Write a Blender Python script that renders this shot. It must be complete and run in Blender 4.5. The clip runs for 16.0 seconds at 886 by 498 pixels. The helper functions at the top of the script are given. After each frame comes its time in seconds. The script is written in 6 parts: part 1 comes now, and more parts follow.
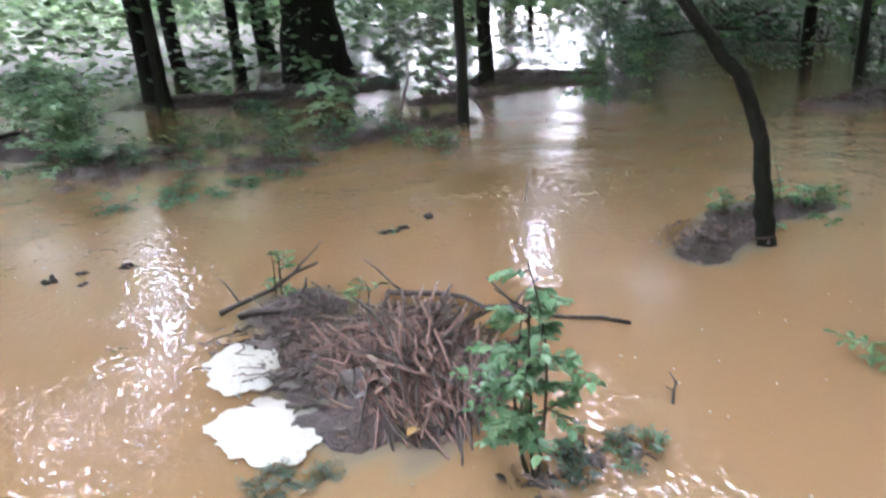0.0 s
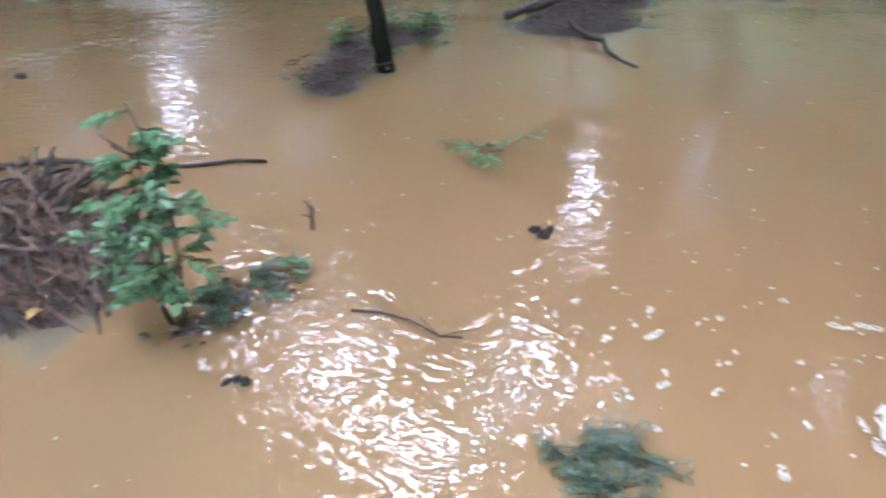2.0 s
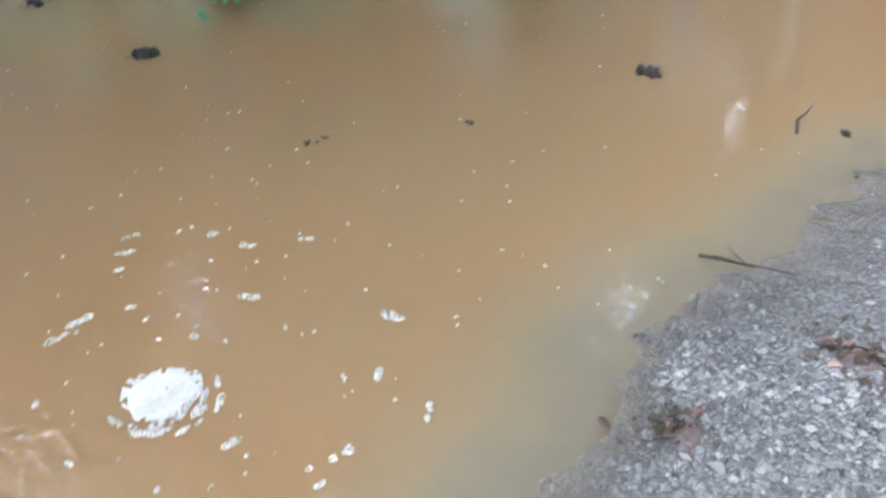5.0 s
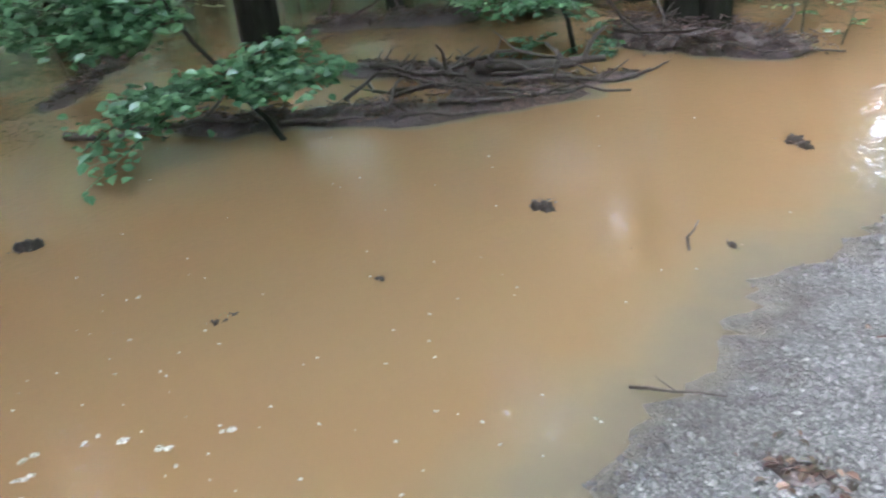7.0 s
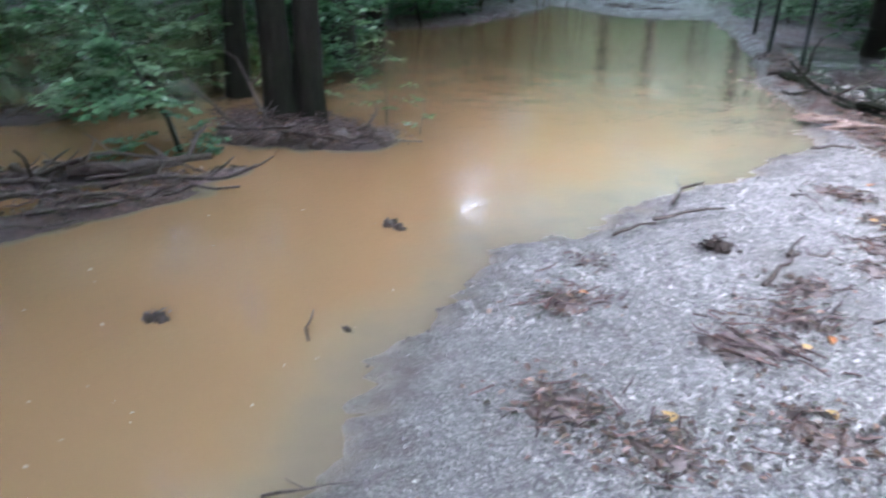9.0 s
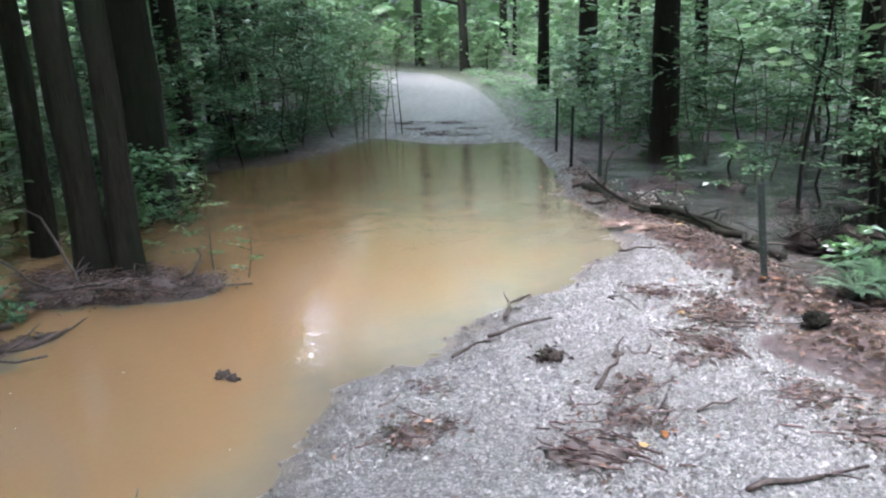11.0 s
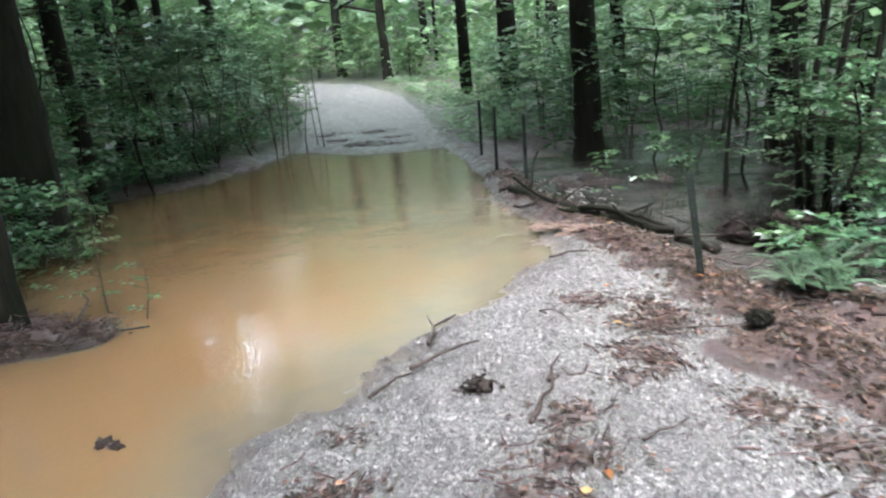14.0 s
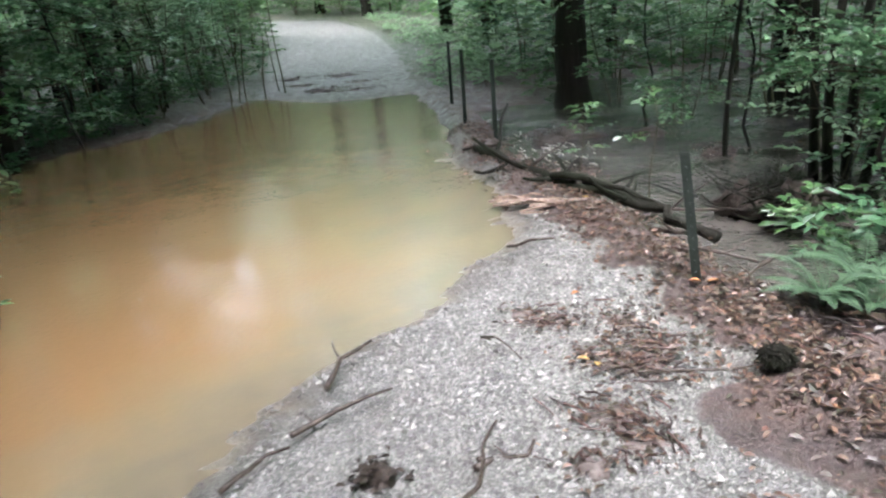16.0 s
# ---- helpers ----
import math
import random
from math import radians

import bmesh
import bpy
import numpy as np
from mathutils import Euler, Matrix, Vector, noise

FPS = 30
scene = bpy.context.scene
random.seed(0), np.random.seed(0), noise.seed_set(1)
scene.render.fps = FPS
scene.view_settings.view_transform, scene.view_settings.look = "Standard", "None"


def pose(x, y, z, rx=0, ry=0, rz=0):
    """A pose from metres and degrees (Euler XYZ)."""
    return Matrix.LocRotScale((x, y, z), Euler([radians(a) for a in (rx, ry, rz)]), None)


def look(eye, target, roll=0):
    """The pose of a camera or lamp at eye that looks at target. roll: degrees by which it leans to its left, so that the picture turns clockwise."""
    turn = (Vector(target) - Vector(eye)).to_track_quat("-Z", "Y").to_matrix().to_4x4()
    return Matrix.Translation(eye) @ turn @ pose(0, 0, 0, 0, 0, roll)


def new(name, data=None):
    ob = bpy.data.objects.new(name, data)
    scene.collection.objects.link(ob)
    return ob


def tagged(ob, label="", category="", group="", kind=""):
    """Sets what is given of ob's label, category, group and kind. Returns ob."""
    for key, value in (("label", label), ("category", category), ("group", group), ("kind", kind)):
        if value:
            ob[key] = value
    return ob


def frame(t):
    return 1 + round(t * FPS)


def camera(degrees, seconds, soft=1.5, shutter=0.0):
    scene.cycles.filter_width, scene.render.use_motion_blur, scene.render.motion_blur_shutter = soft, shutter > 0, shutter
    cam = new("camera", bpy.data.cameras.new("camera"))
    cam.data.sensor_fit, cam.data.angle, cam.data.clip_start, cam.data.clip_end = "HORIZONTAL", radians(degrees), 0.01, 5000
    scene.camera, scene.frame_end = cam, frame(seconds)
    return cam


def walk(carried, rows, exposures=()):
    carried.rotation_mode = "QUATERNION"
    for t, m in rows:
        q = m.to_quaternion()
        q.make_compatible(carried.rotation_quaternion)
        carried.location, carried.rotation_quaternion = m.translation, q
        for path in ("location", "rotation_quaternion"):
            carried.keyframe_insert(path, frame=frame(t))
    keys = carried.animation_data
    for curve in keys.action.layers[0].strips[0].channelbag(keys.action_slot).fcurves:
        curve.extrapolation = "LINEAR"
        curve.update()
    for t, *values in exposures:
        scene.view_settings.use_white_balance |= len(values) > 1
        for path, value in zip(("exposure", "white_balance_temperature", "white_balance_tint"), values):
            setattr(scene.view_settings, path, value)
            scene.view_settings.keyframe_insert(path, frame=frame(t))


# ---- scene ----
cam = camera(63.20, 16.0, soft=2.2, shutter=0.5)
PATH = [
    (0, (0.664, -0.325, 1.317), (0.051, -2.111, 0.658), -3.5),
    (0.5, (0.651, -0.315, 1.290), (-0.014, -2.017, 0.476), -4.5),
    (1, (0.636, -0.303, 1.273), (-0.172, -1.866, 0.322), -3.6),
    (1.5, (0.611, -0.276, 1.261), (-0.403, -1.674, 0.252), -2.1),
    (2, (0.581, -0.274, 1.242), (-0.677, -1.421, 0.193), -0.2),
    (2.5, (0.547, -0.253, 1.238), (-0.899, -1.145, 0.182), 1.0),
    (3, (0.476, -0.182, 1.253), (-1.072, -0.816, 0.157), 1.0),
    (3.5, (0.412, -0.134, 1.205), (-1.179, -0.470, 0.041), 2.8),
    (4, (0.420, -0.075, 1.219), (-1.160, -0.142, 0.002), 0.3),
    (4.5, (0.340, 0.072, 1.245), (-1.183, 0.232, -0.032), -4.4),
    (4.7, (0.330, 0.100, 1.280), (-1.152, 0.410, -0.020), -3.8),
    (6.8, (0.218, 0.077, 1.413), (-1.366, 0.802, 0.430), -7.0),
    (7, (0.222, 0.086, 1.413), (-1.345, 0.858, 0.439), -6.6),
    (7.5, (0.224, 0.094, 1.421), (-1.252, 1.049, 0.469), -4.8),
    (8, (0.233, 0.100, 1.434), (-1.111, 1.255, 0.507), -2.7),
    (8.5, (0.259, 0.132, 1.444), (-0.907, 1.490, 0.552), -0.7),
    (9, (0.281, 0.171, 1.468), (-0.690, 1.715, 0.649), -0.2),
    (9.5, (0.288, 0.188, 1.496), (-0.505, 1.873, 0.765), -0.3),
    (9.7, (0.295, 0.203, 1.498), (-0.456, 1.931, 0.828), -0.9),
    (11.8, (0.329, 0.228, 1.505), (-0.178, 2.097, 1.005), -2.4),
    (12, (0.344, 0.224, 1.504), (-0.096, 2.099, 0.965), -2.3),
    (12.5, (0.380, 0.260, 1.495), (0.073, 2.141, 0.888), -2.3),
    (13, (0.436, 0.337, 1.479), (0.105, 2.214, 0.872), -3.8),
    (13.5, (0.396, 0.447, 1.456), (-0.021, 2.317, 0.884), -5.4),
    (14, (0.330, 0.649, 1.461), (-0.136, 2.529, 0.963), -5.8),
    (14.5, (0.359, 0.947, 1.442), (-0.207, 2.799, 0.941), -5.3),
    (15, (0.389, 1.205, 1.429), (-0.209, 3.032, 0.878), -5.0),
    (15.5, (0.362, 1.471, 1.445), (-0.109, 3.313, 0.825), -4.4),
    (16, (0.428, 1.751, 1.426), (-0.020, 3.586, 0.769), -6.1),
]
# the clip's camera opens up and drifts in its white balance as it turns
walk(cam, [(t, look(eye, target, roll)) for t, eye, target, roll in PATH],
     exposures=[(0.0, 6.36, 5900, 31), (2.0, 6.15, 5550, 27), (3.5, 5.96, 5400, 23), (7.0, 6.02, 5650, 18), (9.0, 5.8, 5300, 23), (12.5, 5.8, 5950, 20), (14.5, 5.76, 5950, 18), (16.0, 5.74, 6000, 17)])

# ---- sky and light: an overcast, rainy afternoon under trees ----
SUN_ELEV, SUN_TURN = radians(62), radians(200)
world = bpy.data.worlds.new("overcast")
scene.world = world
world.use_nodes = True
wn = world.node_tree
wn.nodes.clear()
w_sky = wn.nodes.new("ShaderNodeTexSky")
w_sky.sky_type, w_sky.sun_disc = "NISHITA", False
w_sky.sun_elevation, w_sky.sun_rotation = SUN_ELEV, SUN_TURN
w_sky.air_density, w_sky.dust_density, w_sky.ozone_density = 1.0, 2.5, 1.5
w_grey = wn.nodes.new("ShaderNodeHueSaturation")
w_grey.inputs["Saturation"].default_value = 0.35
w_bg = wn.nodes.new("ShaderNodeBackground")
w_bg.inputs["Strength"].default_value = 0.15
w_out = wn.nodes.new("ShaderNodeOutputWorld")
wn.links.new(w_sky.outputs[0], w_grey.inputs["Color"])
wn.links.new(w_grey.outputs[0], w_bg.inputs["Color"])
wn.links.new(w_bg.outputs[0], w_out.inputs["Surface"])
sun_data = bpy.data.lights.new("sun", "SUN")
sun_data.energy, sun_data.angle, sun_data.color = 0.5, radians(25), (1.0, 0.97, 0.92)
sun = new("sun", sun_data)
sun.matrix_world = look((0, 0, 30), (30 * math.cos(SUN_ELEV) * math.sin(SUN_TURN), -30 * math.cos(SUN_ELEV) * math.cos(SUN_TURN), 30 - 30 * math.sin(SUN_ELEV)))


# ---- materials ----
class Nodes:
    """A short hand for node materials."""

    def __init__(self, name):
        self.mat = bpy.data.materials.new(name)
        self.mat.use_nodes = True
        self.t = self.mat.node_tree
        self.t.nodes.clear()
        self.out = self.t.nodes.new("ShaderNodeOutputMaterial")

    def add(self, kind, **values):
        n = self.t.nodes.new(kind)
        for k, v in values.items():
            n.inputs[k.replace("_", " ")].default_value = v
        return n

    def link(self, a, b):
        self.t.links.new(a, b)

    def coords(self):
        return self.t.nodes.new("ShaderNodeTexCoord").outputs["Object"]

    def noise(self, scale, detail=4.0, rough=0.6, vec=None, stretch=None):
        n = self.add("ShaderNodeTexNoise", Scale=scale, Detail=detail, Roughness=rough)
        v = vec if vec is not None else self.coords()
        if stretch:
            m = self.add("ShaderNodeMapping")
            m.inputs["Scale"].default_value = stretch
            self.link(v, m.inputs["Vector"])
            v = m.outputs[0]
        self.link(v, n.inputs["Vector"])
        return n.outputs["Fac"]

    def voronoi(self, scale, what="Distance", vec=None):
        n = self.add("ShaderNodeTexVoronoi", Scale=scale)
        self.link(vec if vec is not None else self.coords(), n.inputs["Vector"])
        return n.outputs[what]

    def ramp(self, fac, stops):
        n = self.t.nodes.new("ShaderNodeValToRGB")
        el = n.color_ramp.elements
        while len(el) < len(stops):
            el.new(0.5)
        for e, (p, c) in zip(el, stops):
            e.position = p
            e.color = (*c, 1) if len(c) == 3 else c
        self.link(fac, n.inputs[0])
        return n.outputs["Color"]

    def mix(self, fac, a, b, mode="MIX"):
        n = self.t.nodes.new("ShaderNodeMix")
        n.data_type, n.blend_type = "RGBA", mode
        for v, i in ((fac, 0), (a, 6), (b, 7)):
            if hasattr(v, "is_output"):
                self.link(v, n.inputs[i])
            else:
                n.inputs[i].default_value = v if i == 0 else (*v, 1)
        return n.outputs[2]

    def math(self, op, a, b=0.0, c=0.0):
        n = self.t.nodes.new("ShaderNodeMath")
        n.operation = op
        for i, v in enumerate((a, b, c)):
            if hasattr(v, "is_output"):
                self.link(v, n.inputs[i])
            else:
                n.inputs[i].default_value = v
        return n.outputs[0]

    def remap(self, v, a, b, c=0.0, d=1.0):
        n = self.t.nodes.new("ShaderNodeMapRange")
        self.link(v, n.inputs[0])
        for i, q in enumerate((a, b, c, d)):
            n.inputs[i + 1].default_value = q
        return n.outputs[0]

    def attr(self, name):
        n = self.t.nodes.new("ShaderNodeAttribute")
        n.attribute_name = name
        return n.outputs["Fac"]

    def island(self):
        return self.t.nodes.new("ShaderNodeNewGeometry").outputs["Random Per Island"]

    def bump(self, height, strength=0.5, distance=0.01):
        n = self.add("ShaderNodeBump", Strength=strength, Distance=distance)
        self.link(height, n.inputs["Height"])
        return n.outputs[0]

    def principled(self, color, rough=0.6, normal=None, **values):
        n = self.add("ShaderNodeBsdfPrincipled", **values)
        for v, k in ((color, "Base Color"), (rough, "Roughness"), (normal, "Normal")):
            if v is None:
                continue
            if hasattr(v, "is_output"):
                self.link(v, n.inputs[k])
            else:
                n.inputs[k].default_value = (*v, 1) if k == "Base Color" else v
        return n.outputs[0]

    def done(self, shader):
        self.link(shader, self.out.inputs["Surface"])
        return self.mat


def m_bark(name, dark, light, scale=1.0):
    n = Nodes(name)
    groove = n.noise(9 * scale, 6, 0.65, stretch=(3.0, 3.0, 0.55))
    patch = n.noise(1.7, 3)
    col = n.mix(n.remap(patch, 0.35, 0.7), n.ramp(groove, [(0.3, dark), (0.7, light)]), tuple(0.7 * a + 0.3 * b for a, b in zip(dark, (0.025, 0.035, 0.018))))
    return n.done(n.principled(col, n.remap(patch, 0.3, 0.7, 0.7, 0.95), n.bump(groove, 0.9, 0.03), Specular_IOR_Level=0.08))


def m_leaf(name, stops, rough=0.35, clear=0.35):
    n = Nodes(name)
    col = n.ramp(n.island(), stops)
    vein = n.noise(60, 2)
    col = n.mix(n.remap(vein, 0.3, 0.75, 0.0, 0.35), col, (0.05, 0.09, 0.03))
    body = n.principled(col, rough, n.bump(vein, 0.25, 0.003))
    thin = n.add("ShaderNodeBsdfTranslucent")
    n.link(col, thin.inputs["Color"])
    both = n.add("ShaderNodeMixShader", Fac=clear)
    n.link(body, both.inputs[1])
    n.link(thin.outputs[0], both.inputs[2])
    return n.done(both.outputs[0])


def m_wood(name, dark, light, rough=0.55):
    n = Nodes(name)
    grain = n.noise(40, 5, 0.7)
    tone = n.mix(n.island(), dark, light)
    col = n.mix(n.remap(grain, 0.35, 0.75), tone, tuple(0.45 * c for c in dark))
    return n.done(n.principled(col, n.remap(grain, 0.3, 0.7, rough - 0.2, rough + 0.2), n.bump(grain, 0.6, 0.006), Specular_IOR_Level=0.3))


def m_plain(name, a, b, rough, scale=30.0, bump=0.4, depth=0.004, shine=0.5):
    n = Nodes(name)
    g = n.noise(scale, 5, 0.65)
    col = n.mix(n.remap(g, 0.3, 0.7), a, b)
    return n.done(n.principled(col, rough, n.bump(g, bump, depth), Specular_IOR_Level=shine))


def m_ground():
    n = Nodes("wet_ground")
    fine, mid, broad = n.noise(55, 6, 0.7), n.noise(9, 5), n.noise(1.3, 4)
    stone = n.voronoi(95, "Color")
    edge = n.voronoi(95)
    sep = n.t.nodes.new("ShaderNodeSeparateColor")
    n.link(stone, sep.inputs[0])
    gravel = n.ramp(sep.outputs[0], [(0.0, (0.079, 0.073, 0.069)), (0.45, (0.137, 0.128, 0.120)), (0.8, (0.193, 0.183, 0.172)), (1.0, (0.266, 0.254, 0.236))])
    gravel = n.mix(n.remap(edge, 0.4, 0.9), gravel, (0.060, 0.056, 0.052))
    gravel = n.mix(n.remap(mid, 0.52, 0.72, 0.0, 0.65), gravel, (0.102, 0.088, 0.080))
    mud = n.ramp(mid, [(0.3, (0.042, 0.030, 0.029)), (0.7, (0.077, 0.057, 0.054))])
    mud = n.mix(n.remap(fine, 0.45, 0.75, 0, 0.6), mud, (0.032, 0.019, 0.015))
    litter = n.ramp(n.voronoi(38, "Color"), [(0.0, (0.032, 0.020, 0.016)), (0.5, (0.064, 0.039, 0.031)), (1.0, (0.108, 0.065, 0.052))])
    earth = n.mix(n.remap(broad, 0.4, 0.62), mud, litter)
    green = n.ramp(fine, [(0.3, (0.012, 0.025, 0.008)), (0.7, (0.035, 0.06, 0.018))])
    earth = n.mix(n.math("MULTIPLY", n.attr("grass"), n.remap(mid, 0.35, 0.6)), earth, green)
    gravel = n.mix(n.math("MULTIPLY", n.attr("soaked"), n.remap(mid, 0.3, 0.6, 0.5, 0.95)), gravel, (0.075, 0.06, 0.05))
    ragged = n.math("ADD", n.attr("gravel"), n.math("MULTIPLY", n.math("SUBTRACT", mid, 0.5), 0.9))
    col = n.mix(n.remap(ragged, 0.35, 0.65), earth, gravel)
    height = n.math("ADD", n.math("MULTIPLY", edge, -0.6), n.math("ADD", fine, n.math("MULTIPLY", mid, 1.5)))
    col = n.mix(n.math("MULTIPLY", n.attr("silt"), n.remap(fine, 0.3, 0.6, 0.55, 1.0)), col, n.mix(mid, (0.13, 0.105, 0.08), (0.20, 0.17, 0.13)))
    return n.done(n.principled(col, n.remap(mid, 0.35, 0.7, 0.36, 0.8), n.bump(height, 0.8, 0.02), Specular_IOR_Level=0.42))


def m_water(name, deep, thick, shoal, margin, ripple):
    """Muddy water: silt hides the bed with depth, the surface mirrors the sky and the trees."""
    n = Nodes(name)
    depth, chop = n.attr("depth"), n.attr("chop")
    swell, wave, lace = n.noise(3.1, 1, 0.4), n.noise(25, 1.0, 0.5, stretch=(1.0, 0.8, 1.0)), n.noise(58, 0, 0.5)
    gust = n.remap(n.noise(2.2, 2, 0.5), 0.4, 0.62, 0.45, 1.0)
    stir = n.noise(0.55, 4, 0.6, stretch=(1.0, 0.6, 1.0))
    body_col = n.mix(n.remap(stir, 0.35, 0.65), deep, thick)
    body_col = n.mix(n.remap(depth, 0.03, 0.12), shoal, body_col)
    body_col = n.mix(n.remap(n.math("ADD", depth, n.math("MULTIPLY", n.math("SUBTRACT", stir, 0.5), 0.03)), 0.004, 0.065), margin, body_col)
    body = n.add("ShaderNodeBsdfDiffuse")
    n.link(body_col, body.inputs["Color"])
    fine = n.math("ADD", n.math("MULTIPLY", wave, 0.42), n.math("MULTIPLY", lace, 0.08))
    fine = n.math("MULTIPLY", fine, n.math("MULTIPLY", gust, chop))
    h = n.math("ADD", n.math("MULTIPLY", swell, 0.22), fine)
    nor = n.bump(h, 1.0, ripple)
    gloss = n.add("ShaderNodeBsdfGlossy", Roughness=0.006)
    fres = n.add("ShaderNodeFresnel", IOR=1.33)
    n.link(nor, gloss.inputs["Normal"])
    n.link(nor, fres.inputs["Normal"])
    both = n.t.nodes.new("ShaderNodeMixShader")
    n.link(fres.outputs[0], both.inputs[0])
    n.link(body.outputs[0], both.inputs[1])
    n.link(gloss.outputs[0], both.inputs[2])
    return n.done(both.outputs[0])


MAT_GROUND = m_ground()
MAT_POOL = m_water("muddy_water", (0.177, 0.102, 0.048), (0.171, 0.110, 0.055), (0.150, 0.118, 0.071), (0.118, 0.096, 0.066), 0.014)
MAT_STREAM = m_water("stream_water", (0.043, 0.038, 0.033), (0.085, 0.076, 0.067), (0.072, 0.063, 0.055), (0.065, 0.056, 0.048), 0.05)
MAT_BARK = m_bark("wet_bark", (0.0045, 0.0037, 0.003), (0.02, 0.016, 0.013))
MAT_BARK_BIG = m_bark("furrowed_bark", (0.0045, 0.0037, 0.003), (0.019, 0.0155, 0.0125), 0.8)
MAT_STEM = m_bark("green_stem", (0.03, 0.028, 0.015), (0.09, 0.075, 0.045), 3.0)
MAT_LEAF = m_leaf("glossy_leaf", [(0.0, (0.040, 0.093, 0.036)), (0.5, (0.068, 0.150, 0.055)), (0.9, (0.110, 0.215, 0.076)), (1.0, (0.187, 0.265, 0.092))], 0.28)
MAT_LEAF_COOL = m_leaf("cool_leaf", [(0.0, (0.036, 0.089, 0.049)), (0.6, (0.054, 0.135, 0.067)), (1.0, (0.090, 0.187, 0.086))], 0.35)
MAT_LEAF_PALE = m_leaf("pale_leaf", [(0.0, (0.151, 0.255, 0.142)), (0.6, (0.233, 0.360, 0.207)), (1.0, (0.332, 0.456, 0.272))], 0.3, 0.48)
MAT_LEAF_WET = m_leaf("wet_leaf", [(0.0, (0.061, 0.122, 0.066)), (0.6, (0.099, 0.188, 0.095)), (1.0, (0.161, 0.273, 0.140))], 0.18, 0.3)
MAT_FERN = m_leaf("fern_leaf", [(0.0, (0.029, 0.058, 0.033)), (0.6, (0.046, 0.088, 0.046)), (1.0, (0.086, 0.142, 0.075))], 0.4, 0.25)
MAT_LEAF_SPROUT = m_leaf("sprout_leaf", [(0.0, (0.083, 0.160, 0.083)), (0.6, (0.121, 0.226, 0.117)), (1.0, (0.202, 0.321, 0.172))], 0.22, 0.35)
MAT_LEAF_DARK = m_leaf("drowned_leaf", [(0.0, (0.022, 0.042, 0.026)), (1.0, (0.053, 0.085, 0.053))], 0.3, 0.1)
# paler and greyer than near leaves: misty air is put into the colour
MAT_CANOPY = m_leaf("hazed_canopy_leaf", [(0.0, (0.072, 0.136, 0.059)), (0.6, (0.119, 0.207, 0.093)), (1.0, (0.189, 0.284, 0.129))], 0.4, 0.42)
MAT_WOOD = m_wood("drift_wood", (0.02, 0.015, 0.012), (0.085, 0.06, 0.047))
MAT_STRAW = m_wood("wet_stalks", (0.070, 0.039, 0.030), (0.295, 0.176, 0.135), 0.32)
MAT_STALK = m_wood("dark_stalks", (0.030, 0.016, 0.014), (0.107, 0.058, 0.046))
MAT_PALE = m_wood("split_wood", (0.131, 0.086, 0.070), (0.344, 0.246, 0.193))
MAT_LITTER = m_leaf("dead_leaf", [(0.0, (0.026, 0.014, 0.013)), (0.5, (0.066, 0.031, 0.027)), (0.9, (0.123, 0.059, 0.046)), (1.0, (0.246, 0.140, 0.103))], 0.4, 0.1)
MAT_YELLOW = m_leaf("yellow_leaf", [(0.0, (0.336, 0.192, 0.056)), (1.0, (0.400, 0.264, 0.104))], 0.4, 0.15)
MAT_ORANGE = m_leaf("orange_leaf", [(0.0, (0.264, 0.088, 0.032)), (1.0, (0.320, 0.136, 0.048))], 0.4, 0.15)
MAT_CLOD = m_plain("wet_clod", (0.016, 0.012, 0.01), (0.042, 0.031, 0.025), 0.7, 40, 0.9, 0.01, 0.15)
MAT_MUD = m_plain("dark_mud", (0.05, 0.037, 0.033), (0.10, 0.076, 0.067), 0.6, 25, 0.8, 0.01)
MAT_FOAM = m_plain("foam", (0.296, 0.268, 0.229), (0.394, 0.370, 0.327), 0.6, 60, 0.6, 0.004)


def m_thin_foam():
    n = Nodes("thin_foam")
    g, cell = n.noise(90, 3, 0.6), n.voronoi(170)
    white = n.principled(n.mix(n.remap(g, 0.35, 0.65), (0.377, 0.344, 0.299), (0.492, 0.463, 0.418)), 0.45, n.bump(cell, 0.5, 0.003))
    clear = n.add("ShaderNodeBsdfTransparent")
    mix = n.t.nodes.new("ShaderNodeMixShader")
    n.link(n.remap(n.math("ADD", g, n.math("MULTIPLY", cell, 0.5)), 0.5, 0.95, 0.95, 0.3), mix.inputs[0])
    n.link(clear.outputs[0], mix.inputs[1])
    n.link(white, mix.inputs[2])
    return n.done(mix.outputs[0])


MAT_THIN_FOAM = m_thin_foam()
MAT_METAL = m_plain("green_post_paint", (0.008, 0.011, 0.009), (0.02, 0.024, 0.02), 0.9, 40, 0.4, 0.002, 0.08)


def m_stone():
    n = Nodes("gravel_stone")
    col = n.ramp(n.island(), [(0.0, (0.055, 0.052, 0.050)), (0.3, (0.104, 0.100, 0.094)), (0.65, (0.167, 0.158, 0.148)), (0.9, (0.234, 0.222, 0.208)), (1.0, (0.327, 0.310, 0.280))])
    g = n.noise(120, 3)
    col = n.mix(n.math("MULTIPLY", n.attr("wet"), 0.75), col, (0.039, 0.032, 0.027))
    col = n.mix(n.remap(n.noise(1.8, 4), 0.45, 0.7, 0.0, 0.55), col, (0.091, 0.079, 0.072))
    return n.done(n.principled(n.mix(n.remap(g, 0.4, 0.7, 0, 0.4), col, (0.091, 0.080, 0.076)), n.remap(g, 0.3, 0.7, 0.4, 0.75), n.bump(g, 0.4, 0.003)))


MAT_STONE = m_stone()


